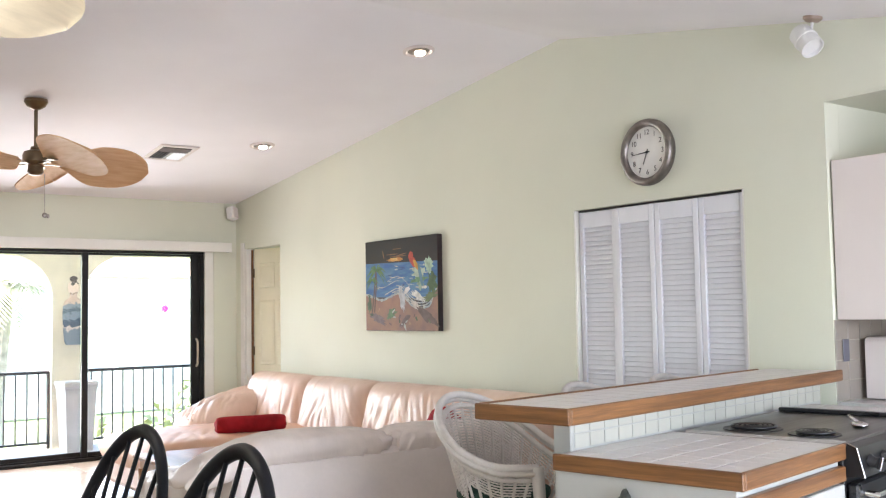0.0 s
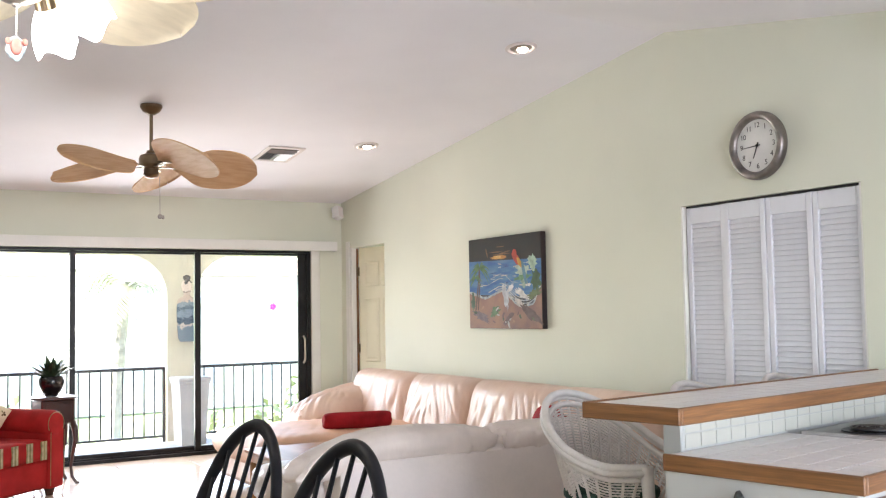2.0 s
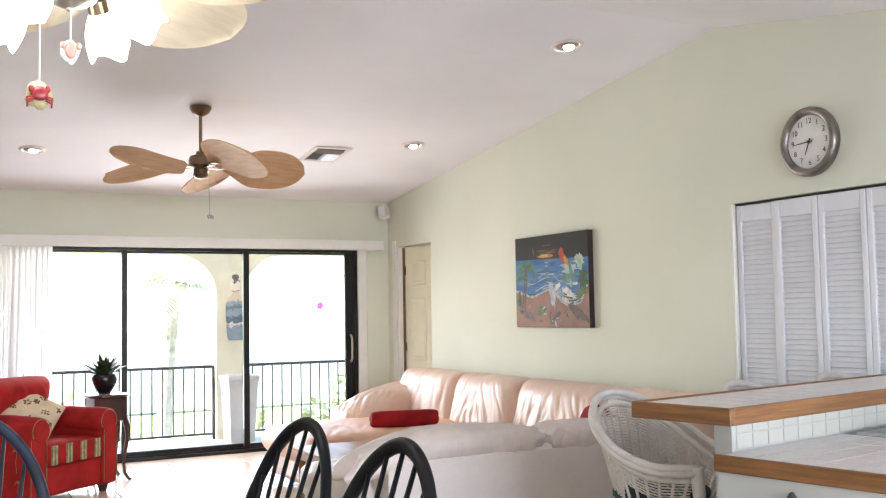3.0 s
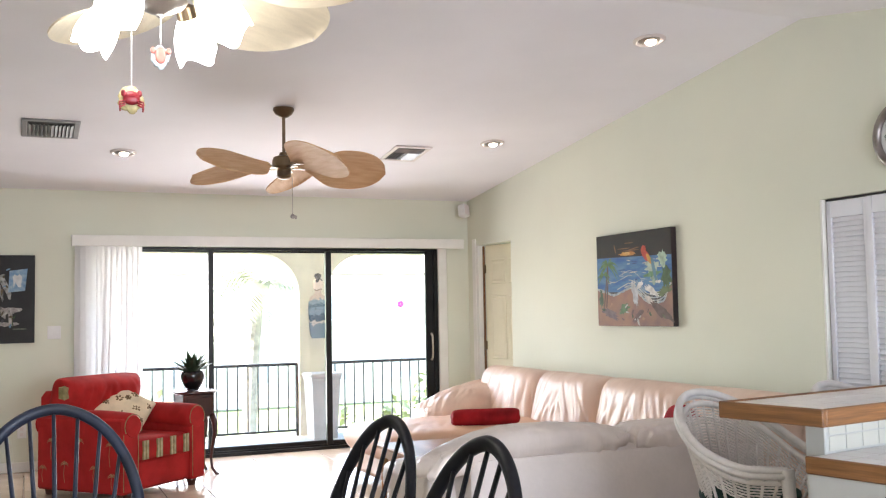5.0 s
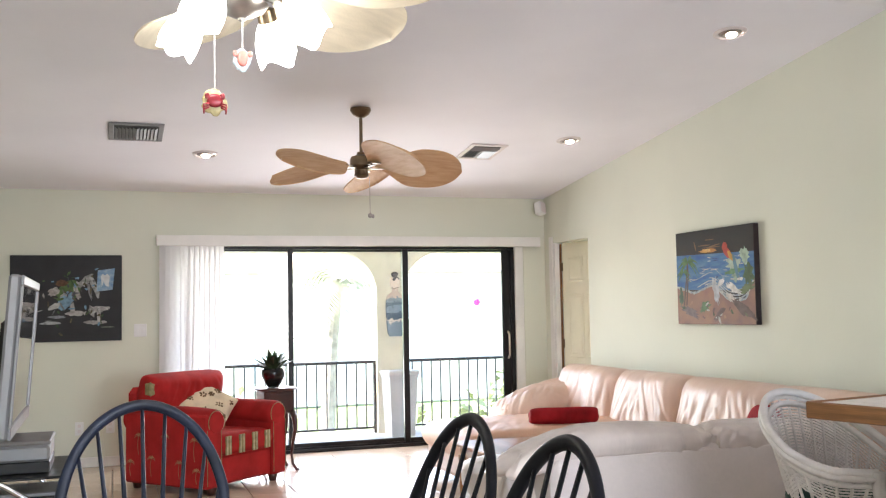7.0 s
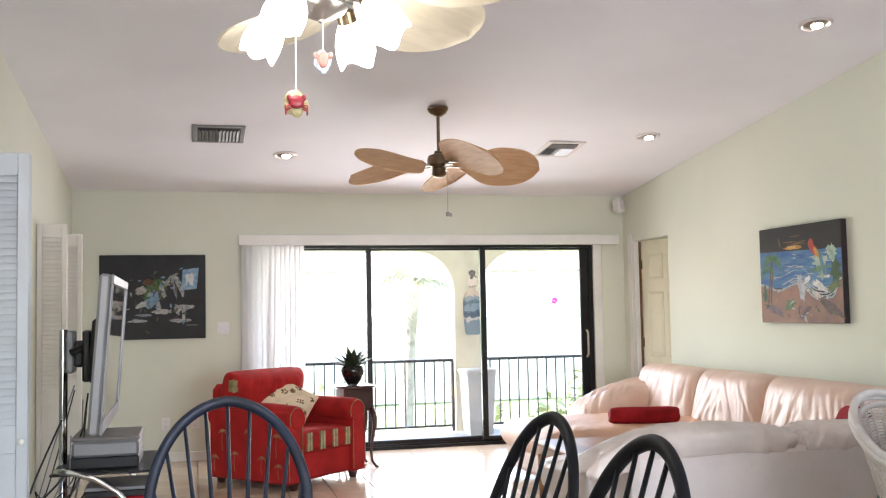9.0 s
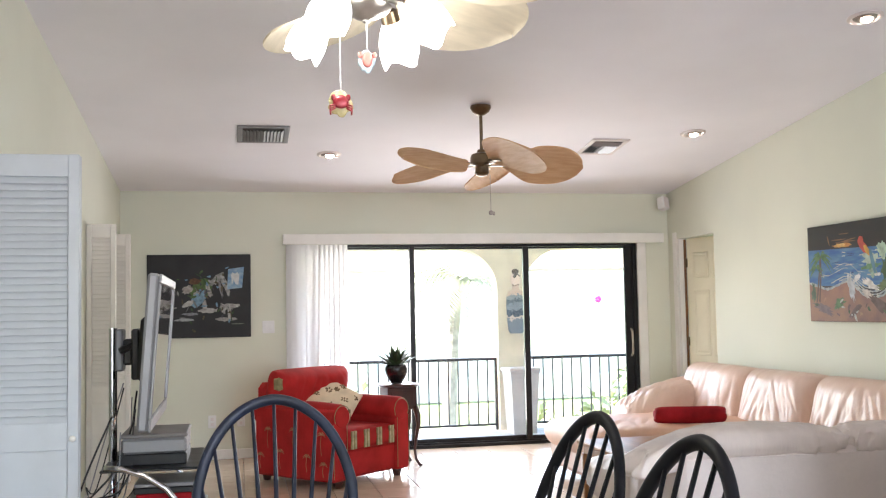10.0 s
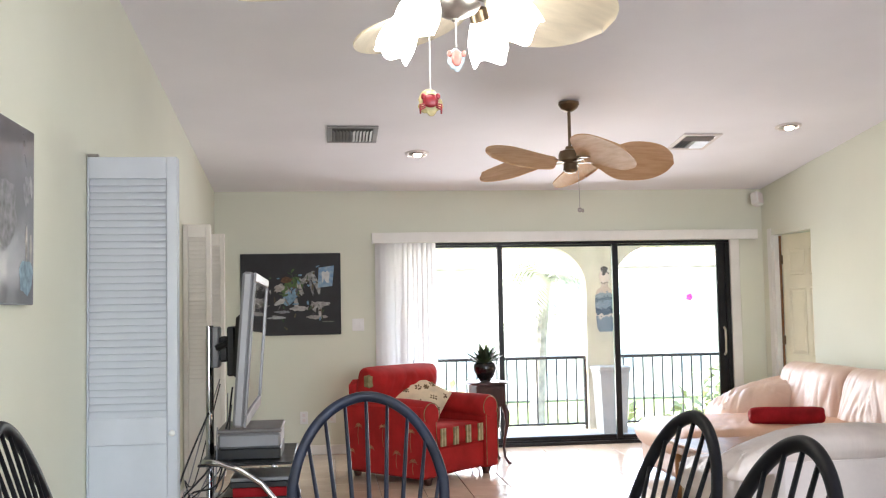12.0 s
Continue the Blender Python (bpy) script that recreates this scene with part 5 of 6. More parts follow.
part("body", box(BM(), 4.51, 5.095, 0.6, 2.898, 1.305, 2.085, 0.002), M_CABINET, up)
for i in range(4):
    part("door", box(BM(), 4.488, 4.509, 2.898 - (i + 1) * 0.57, 2.894 - i * 0.57, 1.303, 2.087, 0.003), M_CABINET, up)
strip = thing("outlet_plate", pose(4.550, 2.8955, 1.152), "dark grey outlet plate on the tiled wall", "wall plate")
part("plate", box(BM(), -0.026, 0.026, -0.006, 0, -0.055, 0.055, 0.003), material("grey_plate", (0.12, 0.12, 0.15), 0.4), strip)
toast = thing("bread_bin", pose(4.83, 2.60, 0.9075), "white rounded metal bread bin on the counter", "bread bin")
bm = BM()
prof = [(-0.17, 0.0), (0.17, 0.0), (0.17, 0.27)] + [(0.17 - 0.03 + 0.03 * math.cos(t), 0.27 + 0.03 * math.sin(t)) for t in [math.pi / 2 * k / 8 for k in range(1, 9)]] + [(-0.17, 0.30)]
rings(bm, [[Vector((-x, y, z + 0.006)) for x, z in prof] for y in (-0.26, 0.26)])
part("body", bm, M_CABINET, toast)
part("handle", box(BM(), -0.19, -0.171, -0.06, 0.06, 0.10, 0.115, 0.003), M_CHROME, toast)


# ---- wicker stools ----
def wicker_stool(m, label):
    s = thing("wicker_stool", m, label, "stool", "wicker stools at the bar")
    R = 0.256

    def rim(t):
        """Rail point, t from -1 to 1 along its length, 0 at the back."""
        a = t * radians(150)
        y = R * math.cos(a)
        h = (0.5 + 0.5 * math.cos(min(abs(a) * 1.43, math.pi))) ** 0.85
        return Vector((R * math.sin(a), y * 1.285 if y < 0 else y, 0.786 + 0.239 * h))
    N = 60
    pts = [rim(-1 + 2 * i / N) for i in range(N + 1)]
    bm = BM()
    tube(bm, pts, 0.0155, 12)
    tube(bm, [p + Vector((p.x * 0.035, p.y * 0.035, -0.019)) for p in pts], 0.0115, 10)
    part("top_rail", bm, M_WICKER, s, "thick wrapped white rail", True)
    bm = BM()
    tube(bm, [p + Vector((-p.x * 0.05, -p.y * 0.05, -0.045)) for p in pts], 0.012, 8)
    part("lower_rail", bm, M_WICKER, s, smooth=True)
    bm = BM()
    for r in range(24):
        row = []
        for i in range(121):
            t = (-1 + i / 60) * (1.0 if r < 7 else 0.60 - 0.12 * (r - 7) / 16)
            p = rim(t)
            z = p.z - 0.055 - r * 0.0115
            shrink = 1 - 0.38 * max(0, (p.z - z)) / (p.z - 0.585) + 0.012 * (1 if (i + r) % 2 else -1)
            row.append((p.x * shrink, p.y * shrink, z))
        tube(bm, row, 0.0037, 4)
    part("woven_back", bm, M_WICKER, s, "tightly woven white wicker", kind="stuff")
    for i in range(28):
        t = -1 + 2 * (i + 0.5) / 28
        p = rim(t)
        q = Vector((p.x * 0.62, p.y * 0.62, 0.585))
        bm = BM()
        tube(bm, [(p.x * 0.985, p.y * 0.985, p.z - 0.03), p * 0.5 + q * 0.5, q], 0.0062, 6)
        part("stake", bm, M_WICKER, s)
    part("seat", lathe(BM(), [(0.17, 0.56), (0.20, 0.57), (0.205, 0.595), (0.19, 0.61), (0.0, 0.615)], 36), M_WICKER, s, smooth="edges")
    bm = BM()
    puff(bm, (0.37, 0.37, 0.08), (0, 0, 0.65), None, 0.9, 0.6, 32, 14, 0.006)
    part("cushion", bm, material("dark_green_cloth", (0.02, 0.07, 0.05), 0.8, vary=0.2, scale=9), s, "dark green seat cushion", True)
    for sx in (-1, 1):
        for sy in (-1, 1):
            bm = BM()
            if sy < 0:
                e = rim(sx)
                tube(bm, [(e.x, e.y, e.z + 0.005), (e.x * 0.97, e.y - 0.01, 0.60), (sx * 0.21, -0.21, 0.0)], [0.026, 0.022, 0.02], 10)
            else:
                tube(bm, [(sx * 0.15, 0.16, 0.59), (sx * 0.21, 0.21, 0.0)], [0.022, 0.02], 10)
            part("leg", bm, M_WICKER, s, smooth=True)
    bm = BM()
    tube(bm, [(0.195, -0.195, 0.18), (-0.195, -0.195, 0.18), (-0.195, 0.195, 0.18), (0.195, 0.195, 0.18)], 0.013, 8, True)
    part("foot_ring", bm, M_WICKER, s)
    return s


stool = wicker_stool(pose(2.631, 3.228, 0, 0, 0, 9.2), "white painted wicker bar stool with a curved back")
copy_thing(stool, pose(3.35, 3.26, 0, 0, 0, 9))
copy_thing(stool, pose(4.02, 3.34, 0, 0, 0, 7))


# ---- windsor chairs ----
def windsor(m, mat, label):
    c = thing("windsor_chair", m, label, "chair", "dining chairs")
    lean, half, rise = 0.32, 0.284, 0.604

    def hoop(t):
        a = math.pi * t
        x = half * math.copysign(abs(math.cos(a)) ** 1.08, math.cos(a))
        z = 0.46 + rise * (max(0.0, math.sin(a)) ** 0.60)
        return Vector((x * (0.82 + 0.18 * min(1, (z - 0.46) / 0.3)), 0.19 + lean * (z - 0.46), z))

    def reach(z):
        """Half width of the hoop at a height."""
        q = min(1.0, max(0.0, (z - 0.46) / rise)) ** (1 / 0.60)
        return half * (1 - q * q) ** 0.54 * (0.82 + 0.18 * min(1, (z - 0.46) / 0.3))
    bm = BM()
    loops = []
    for i in range(49):
        p, q = hoop(max(0, i / 48 - 0.01)), hoop(min(1, i / 48 + 0.01))
        c0, d = hoop(i / 48), (q - p).normalized()
        side = Vector((0, 1, lean)).normalized()
        out = d.cross(side).normalized()
        loops.append([c0 + out * (0.0190 * math.copysign(abs(math.cos(t)) ** 0.8, math.cos(t))) + side * (0.0165 * math.copysign(abs(math.sin(t)) ** 0.8, math.sin(t))) for t in [2 * math.pi * k / 14 for k in range(14)]])
    rings(bm, loops)
    part("back_hoop", bm, mat, c, smooth=True)
    for i in range(-4, 5):
        b = Vector((i * 0.046, 0.185, 0.455))
        top = b
        for k in range(1, 241):
            z = 0.455 + 0.0026 * k
            p = Vector((i * (0.046 + 0.030 * (z - 0.455) / 0.56), 0.19 + lean * (z - 0.46), z))
            if z > 0.46 + rise - 0.004 or (z > 0.5 and abs(p.x) > reach(z) - 0.004):
                break
            top = p
        bm = BM()
        tube(bm, [b, b.lerp(top, 0.35), top], [0.0066, 0.0088, 0.0062], 8)
        part("spindle", bm, mat, c, smooth=True)
    bm = BM()
    loops = []
    for sc, z in ((0.90, 0.425), (1.0, 0.435), (1.0, 0.455), (0.96, 0.465), (0.7, 0.458), (0.1, 0.455)):
        loops.append([Vector((0.22 * sc * math.copysign(abs(math.cos(t)) ** 0.8, math.cos(t)), 0.215 * sc * math.copysign(abs(math.sin(t)) ** 0.8, math.sin(t)), z)) for t in [2 * math.pi * k / 36 for k in range(36)]])
    rings(bm, loops)
    part("seat", bm, mat, c, smooth=True)
    for sx in (-1, 1):
        for sy in (-1, 1):
            bm = BM()
            tube(bm, [(sx * 0.14, sy * 0.14, 0.43), (sx * 0.165, sy * 0.165, 0.3), (sx * 0.18, sy * 0.18, 0.2), (sx * 0.21, sy * 0.21, 0.0)], [0.014, 0.021, 0.016, 0.012], 10)
            part("leg", bm, mat, c, smooth=True)
        bm = BM()
        tube(bm, [(sx * 0.18, -0.18, 0.2), (sx * 0.18, 0, 0.2), (sx * 0.18, 0.18, 0.2)], [0.008, 0.014, 0.008], 8)
        part("stretcher", bm, mat, c, smooth=True)
    bm = BM()
    tube(bm, [(-0.18, 0, 0.2), (0.18, 0, 0.2)], 0.01, 8)
    part("stretcher", bm, mat, c, smooth=True)
    return c


windsor(pose(0.156, 3.40, 0, 0, 0, 1.7), M_BLUEPAINT, "black-painted hoop-back wooden dining chair with a blue sheen")
wa = windsor(pose(0.640, 2.78, 0, 0, 0, -85.9), M_BLACKPAINT, "black-painted hoop-back wooden dining chair")
copy_thing(wa, pose(0.671, 2.226, 0, 0, 0, -89))
copy_thing(wa, pose(-0.539, 3.123, 0, 0, 0, 93.7))


# ---- sofas ----
def wrinkled(bm, size, at, seed, turn=None, w=0.010, e=0.5, f=0.5, nu=64, nv=36, sc=6.0):
    return puff(bm, size, at, turn, e, f, nu, nv, w, sc, seed)


RX = Matrix.Rotation


def pillow(bm, w, h, d, m, seed, crease=0.016, lean=0.35, low=0.35, nu=110, nv=64, pinch=0.05, sharp=5.0):
    """A stuffed leather cushion, w by h and d thick, with folds that run down its face."""
    loops = []
    for j in range(nv + 1):
        v = math.sin(math.pi / 2 * (2 * j / nv - 1))
        front, back = [], []
        for i in range(nu + 1):
            u = math.sin(math.pi / 2 * (2 * i / nu - 1))
            x, y = w / 2 * u * (1 - pinch * v ** 4), h / 2 * v * (1 - pinch * 0.6 * u ** 4)
            k = max(0.0, (1 - abs(u) ** sharp) * (1 - abs(v) ** sharp)) ** 0.5
            a, b = x * 9.0 + y * 9.0 * lean * (1 if u > 0 else -0.6) + seed * 7.3, y * 2.1 + seed
            f1 = 1 - min(1.0, abs(noise.noise(Vector((a, b, seed)))) * 3.2)
            f2 = 1 - min(1.0, abs(noise.noise(Vector((a * 2.3 + 4, b * 1.6, seed + 3)))) * 2.6)
            mask = k * max(0.15, min(1.0, 0.75 - (0.6 if low else 0.0) * v))
            z = d / 2 * k + crease * mask * (0.35 - f1 ** 1.4 - 0.55 * f2 ** 1.6) + 0.012 * noise.noise(Vector((x * 3 + seed, y * 3, 5)))* k
            front.append(m @ Vector((x, y, z)))
            back.append(m @ Vector((x, y, -d / 2 * k)))
        loops.append(front + back[-2:0:-1])
    return rings(bm, loops, cap=False)


FLAT = Matrix.Identity(4)
sofa = thing("sectional_sofa", pose(0, 0, 0), "cream leather sectional sofa with puffy cushions against the wall", "sofa")
bm = BM()
box(bm, 3.20, 4.40, 4.75, 8.90, 0.06, 0.30, 0.05)
box(bm, 2.58, 3.25, 7.14, 8.22, 0.06, 0.30, 0.05)
box(bm, 4.20, 4.42, 4.78, 8.75, 0.30, 0.70, 0.06)
part("base", bm, M_LEATHER, sofa)
for y0, y1, s, ln in ((7.60, 8.78, 1, 0.2), (6.60, 7.66, 2, 0.45), (5.50, 6.66, 3, 0.45)):
    bm = BM()
    pillow(bm, y1 - y0 + 0.03, 0.60, 0.40, Matrix.Translation((4.17, (y0 + y1) / 2, 0.555)) @ WALLR @ pose(0, 0, 0, -13), s, 0.017, ln)
    part("back_cushion", bm, M_LEATHER, sofa, smooth=True)
bm = BM()
pillow(bm, 0.98, 0.58, 0.38, Matrix.Translation((4.19, 5.12, 0.565)) @ WALLR @ pose(0, 0, 0, -12), 9, 0.016, 0.4)
part("near_arm", bm, M_LEATHER, sofa, smooth=True)
bm = BM()
pillow(bm, 1.06, 0.60, 0.36, Matrix.Translation((3.88, 8.62, 0.50)) @ pose(0, 0, 0, 0, -14, 0), 5, 0.030, 1.6, 0.0, 110, 60, 0.12, 3.0)
wrinkled(bm, (0.26, 0.46, 0.40), (3.49, 8.60, 0.33), 15, None, 0.016, 0.6, 0.7)
part("far_arm", bm, M_LEATHER, sofa, smooth=True)
bm = BM()
pillow(bm, 1.60, 1.16, 0.24, Matrix.Translation((3.33, 7.68, 0.34)), 6, 0.010, 0.9, 0.0, 110, 80, 0.02, 18.0)
part("chaise_cushion", bm, M_LEATHERBOUNCE, sofa, smooth=True)
for y0, y1, s in ((6.14, 7.10, 7), (5.30, 6.16, 8)):
    bm = BM()
    pillow(bm, 0.88, y1 - y0 + 0.02, 0.22, Matrix.Translation((3.62, (y0 + y1) / 2, 0.355)), s, 0.012, 0.9, 0.0, 70, 70, 0.03, 8.0)
    part("seat_cushion", bm, M_LEATHERBOUNCE, sofa, smooth=True)

love = thing("love_seat", pose(0, 0, 0), "pale leather love seat seen from its smooth back", "sofa")
bm = BM()
box(bm, 1.98, 3.70, 4.36, 4.62, 0.05, 0.70, 0.03)
part("back_panel", bm, M_LEATHERBACK, love)
bm = BM()
box(bm, 2.0, 3.68, 4.621, 5.30, 0.06, 0.30, 0.03)
part("base", bm, M_LEATHERBACK, love)
for x0, x1, s in ((1.80, 2.86, 11), (2.84, 3.74, 12)):
    bm = BM()

    def slope(q, mid=(x0 + x1) / 2):
        q = q.copy()
        k = max(0.0, (2.25 - mid - q.x) / 0.45)
        q.z -= 0.115 * min(1.2, k) ** 1.6 + 0.03 * max(0.0, q.x + mid - 2.4)
        q.y += 0.05 * k * k
        return q
    puff(bm, (x1 - x0 + 0.04, 0.30, 0.175), ((x0 + x1) / 2, 4.495, 0.728), None, 0.30, 0.75, 190, 50, 0.020, 6, s, slope)
    part("back_roll", bm, M_LEATHERPALE, love, smooth=True)
for x, s, nm in ((2.02, 13, "arm"), (3.66, 14, "arm")):
    bm = BM()
    wrinkled(bm, (0.32, 0.94, 0.26), (x, 5.02, 0.47), s, RX(radians(-3), 3, "X"), 0.018, 0.7, 0.7, 120, 60, 7)
    wrinkled(bm, (0.26, 0.90, 0.40), (x, 5.0, 0.26), s + 5, None, 0.006)
    part(nm, bm, M_LEATHERPALE, love, smooth=True)
bm = BM()
wrinkled(bm, (1.40, 0.66, 0.18), (2.84, 5.02, 0.38), 19, None, 0.008, 0.3, 0.5)
part("seat_cushion", bm, M_LEATHER, love, smooth=True)

bol = thing("bolster_cushion", pose(3.46, 7.36, 0.522, 0, 0, -14), "long red velvet bolster cushion on the sofa", "cushion", "red cushions")
bm = BM()
puff(bm, (0.135, 0.135, 0.56), (0, 0, 0), RX(radians(90), 3, "Y"), 1.0, 0.28, 40, 40, 0.006, 7, 2)
part("cover", bm, M_REDVELVET, bol, smooth=True)
bol2 = thing("bolster_cushion", pose(3.74, 5.150, 0.61, 0, 0, 80), "red velvet cushion at the near end of the sofa", "cushion", "red cushions")
bm = BM()
puff(bm, (0.34, 0.15, 0.34), (0, 0, 0), None, 0.35, 0.85, 40, 20, 0.007, 6, 4)
part("cover", bm, M_REDVELVET, bol2, smooth=True)

tab = thing("coffee_table", pose(2.72, 6.58, 0), "low polished orange-brown wooden coffee table", "table")
M_HONEY = material("honey_wood", (0.46, 0.21, 0.08), 0.42, vary=0.25, scale=4, fine=40, bump=0.05, stretch=(1, 0.2, 1), spec=0.35)
part("tabletop", box(BM(), -0.32, 0.36, -0.42, 0.42, 0.395, 0.425, 0.008), M_HONEY, tab)
part("apron", box(BM(), -0.28, 0.32, -0.38, 0.38, 0.33, 0.3945, 0.003), M_HONEY, tab)
for sx in (-0.27, 0.31):
    for sy in (-0.37, 0.37):
        bm = BM()
        tube(bm, [(sx, sy, 0.33), (sx, sy, 0.0)], [0.028, 0.018], 10)
        part("leg", bm, M_HONEY, tab, smooth=True)
rem = thing("remote_control", pose(2.76, 6.32, 0.4255, 0, 0, 20), "black remote control on the coffee table", "remote control")
part("body", box(BM(), -0.09, 0.09, -0.025, 0.025, 0, 0.02, 0.006), M_BLACK, rem)
part("buttons", box(BM(), -0.06, 0.07, -0.016, 0.016, 0.0202, 0.023, 0.001), M_SILVER, rem)

# ---- red armchair ----
AC = pose(0.755, 8.523, 0, 0, 0, 41.3)
ac = thing("armchair", AC, "red upholstered rolled-arm armchair with palm motifs", "armchair")
bm = BM()
box(bm, -0.375, 0.375, -0.455, 0.40, 0.06, 0.285, 0.02)
part("seat_base", bm, M_RED, ac)
bm = BM()
pillow(bm, 0.60, 0.74, 0.17, Matrix.Translation((0, -0.115, 0.362)), 3, 0.004, 0.5, 0.0, 60, 60, 0.01, 16.0)
cushion = part("seat_cushion", bm, M_RED, ac, smooth="edges")
M_PALESTRIPE = material("pale_stripe_thread", (0.52, 0.43, 0.27), 0.85, vary=0.2, scale=30, fine=180, bump=0.3)
for x in (-0.225, -0.072, 0.081, 0.234):
    part("stripe", box(BM(), x - 0.034, x + 0.034, -0.4885, -0.478, 0.288, 0.432, 0.003), M_OLIVE, cushion, "olive and tan striped band")
for x in (-0.225, -0.072, 0.081, 0.234):
    for dx in (-0.017, 0.017):
        part("pale_stripe", box(BM(), x + dx - 0.007, x + dx + 0.007, -0.4900, -0.4880, 0.290, 0.430, 0.0005), M_PALESTRIPE, ac)
for sx in (-1, 1):
    bm = BM()
    box(bm, sx * 0.384 - 0.084, sx * 0.384 + 0.084, -0.486, 0.40, 0.055, 0.615, 0.018)
    loops = []
    for i in range(33):
        t = i / 32
        y = -0.492 + 0.90 * t
        end = min(1.0, t / 0.035) ** 0.4 if t < 0.035 else 1.0
        r = 0.100 * (0.80 + 0.20 * end) * (1 + 0.02 * math.sin(9 * t + sx))
        lift = 0.012 * math.sin(math.pi * t)
        loops.append([Vector((sx * (0.362 + 0.008 * t) + r * math.cos(2 * math.pi * k / 28), y, 0.553 + lift + r * math.sin(2 * math.pi * k / 28))) for k in range(28)])
    rings(bm, loops)
    arm = part("arm", bm, M_RED, ac, smooth="edges")
    bm = BM()
    tube(bm, [(sx * 0.362 + 0.090 * math.cos(t), -0.4905, 0.553 + 0.090 * math.sin(t)) for t in [radians(-30 + 240 * k / 24) for k in range(25)]], 0.0030, 6)
    for q in (-1, 1):
        tube(bm, [(sx * 0.384 + q * 0.076, -0.487, 0.50), (sx * 0.384 + q * 0.076, -0.487, 0.08)], 0.0026, 6)
    part("piping", bm, M_OLIVE, arm)
bm = BM()
box(bm, -0.425, 0.425, 0.30, 0.445, 0.055, 0.80, 0.045)
part("back_frame", bm, M_RED, ac)
bm = BM()
pillow(bm, 0.84, 0.47, 0.27, Matrix.Translation((-0.03, 0.225, 0.672)) @ pose(0, 0, 0, 102, 0, 0), 7, 0.014, 0.4, 0.0, 80, 50, 0.03, 9.0)
back = part("back_cushion", bm, M_RED, ac, smooth=True)
part("corner_patch", box(BM(), -0.452, -0.38, 0.110, 0.215, 0.725, 0.865, 0.03), M_OLIVE, back, "olive striped patch")
rng = random.Random(11)


def palm_motif(h):
    """A thin embroidered palm: stem and drooping fronds, in the plane (x, z)."""
    bm = BM()
    tube(bm, [(0, 0, -h), (0.010, 0, -0.5 * h), (0, 0, 0)], 0.0022, 5)
    for k in range(7):
        a = math.pi * (-0.05 + k * 0.183)
        tube(bm, [(0, 0, 0), (0.028 * math.cos(a), 0, 0.024 * math.sin(a)), (0.046 * math.cos(a), 0, 0.024 * math.sin(a) - 0.014)], [0.0028, 0.0030, 0.0012], 5)
    return bm


for sx in (-1, 1):
    for x, z, h in ((-0.36, 0.42, 0.16), (-0.20, 0.24, 0.12), (-0.05, 0.44, 0.16), (0.10, 0.26, 0.14), (0.24, 0.43, 0.15), (0.33, 0.22, 0.11), (-0.38, 0.19, 0.10)):
        part("palm_motif", palm_motif(h), M_MOTIF, ac, m=Matrix.Translation((sx * 0.4685, x, z)) @ pose(0, 0, 0, 0, 0, 90))
for x, z in ((-0.26, 0.845), (-0.04, 0.855), (0.20, 0.845)):
    part("palm_motif", palm_motif(0.10), M_MOTIF, ac, m=Matrix.Translation((x, 0.112, z)) @ pose(0, 0, 0, -14))
for sx in (-0.36, 0.36):
    for sy in (-0.43, 0.37):
        bm = BM()
        lathe(bm, [(0.030, 0.0), (0.036, 0.03), (0.044, 0.05), (0.04, 0.0595)], 16, (sx, sy, 0))
        part("foot", bm, M_DARKWOOD, ac, smooth=True)

pil = thing("throw_pillow", AC @ pose(0.06, 0.0, 0.635, 46, 0, -22) @ pose(0, 0, 0, 0, 0, -40), "cream throw pillow with brown flower print", "pillow")
bm = BM()
pillow(bm, 0.39, 0.39, 0.10, FLAT, 4, 0.004, 0.5, 0.0, 50, 50, -0.05, 2.4)
cover = part("cover", bm, M_CREAMCLOTH, pil, smooth=True)
M_PRINT = material("brown_print", (0.24, 0.15, 0.07), 0.85, vary=0.3, scale=40)
for k, (x, y) in enumerate(((-0.14, 0.13), (0.02, 0.15), (0.15, 0.10), (-0.07, 0.03), (0.08, 0.01), (-0.15, -0.05), (0.15, -0.07), (0.0, -0.11), (-0.09, -0.15), (0.10, -0.15), (-0.02, 0.08))):
    zz = 0.050 * ((1 - (abs(x) / 0.195) ** 2.4) * (1 - (abs(y) / 0.195) ** 2.4)) ** 0.5
    bm = BM()
    for q in range(6):
        a = 2 * math.pi * q / 6 + k
        rr = rng.uniform(0.012, 0.026)
        prism(bm, blob(x + rr * math.cos(a), y + rr * math.sin(a), rng.uniform(0.008, 0.014), 0.007, 10, 0.25, q + k, a), zz - 0.008, zz + 0.0035)
    part("printed_flower", bm, M_PRINT, cover)

# ---- side table with plant ----
st = thing("side_table", pose(1.415, 8.97, 0, 0, 0, 8), "small dark cherry side table with curved legs", "side table")
bm = BM()
loops = []
for z, r in ((0.70, 0.172), (0.707, 0.182), (0.717, 0.182), (0.724, 0.174)):
    loops.append([Vector((r * math.copysign(abs(math.cos(t)) ** 0.7, math.cos(t)), r * math.copysign(abs(math.sin(t)) ** 0.7, math.sin(t)), z)) for t in [2 * math.pi * k / 40 for k in range(40)]])
rings(bm, loops)
part("tabletop", bm, M_DARKWOOD, st, smooth="edges")
part("apron", box(BM(), -0.135, 0.135, -0.135, 0.135, 0.50, 0.6995, 0.01), M_DARKWOOD, st)
part("drawer_front", box(BM(), -0.105, 0.105, -0.142, -0.1355, 0.53, 0.67, 0.003), M_DARKWOOD, st)
bm = BM()
lathe(bm, [(0.004, 0), (0.010, 0.01), (0.010, 0.016), (0.0, 0.02)], 12)
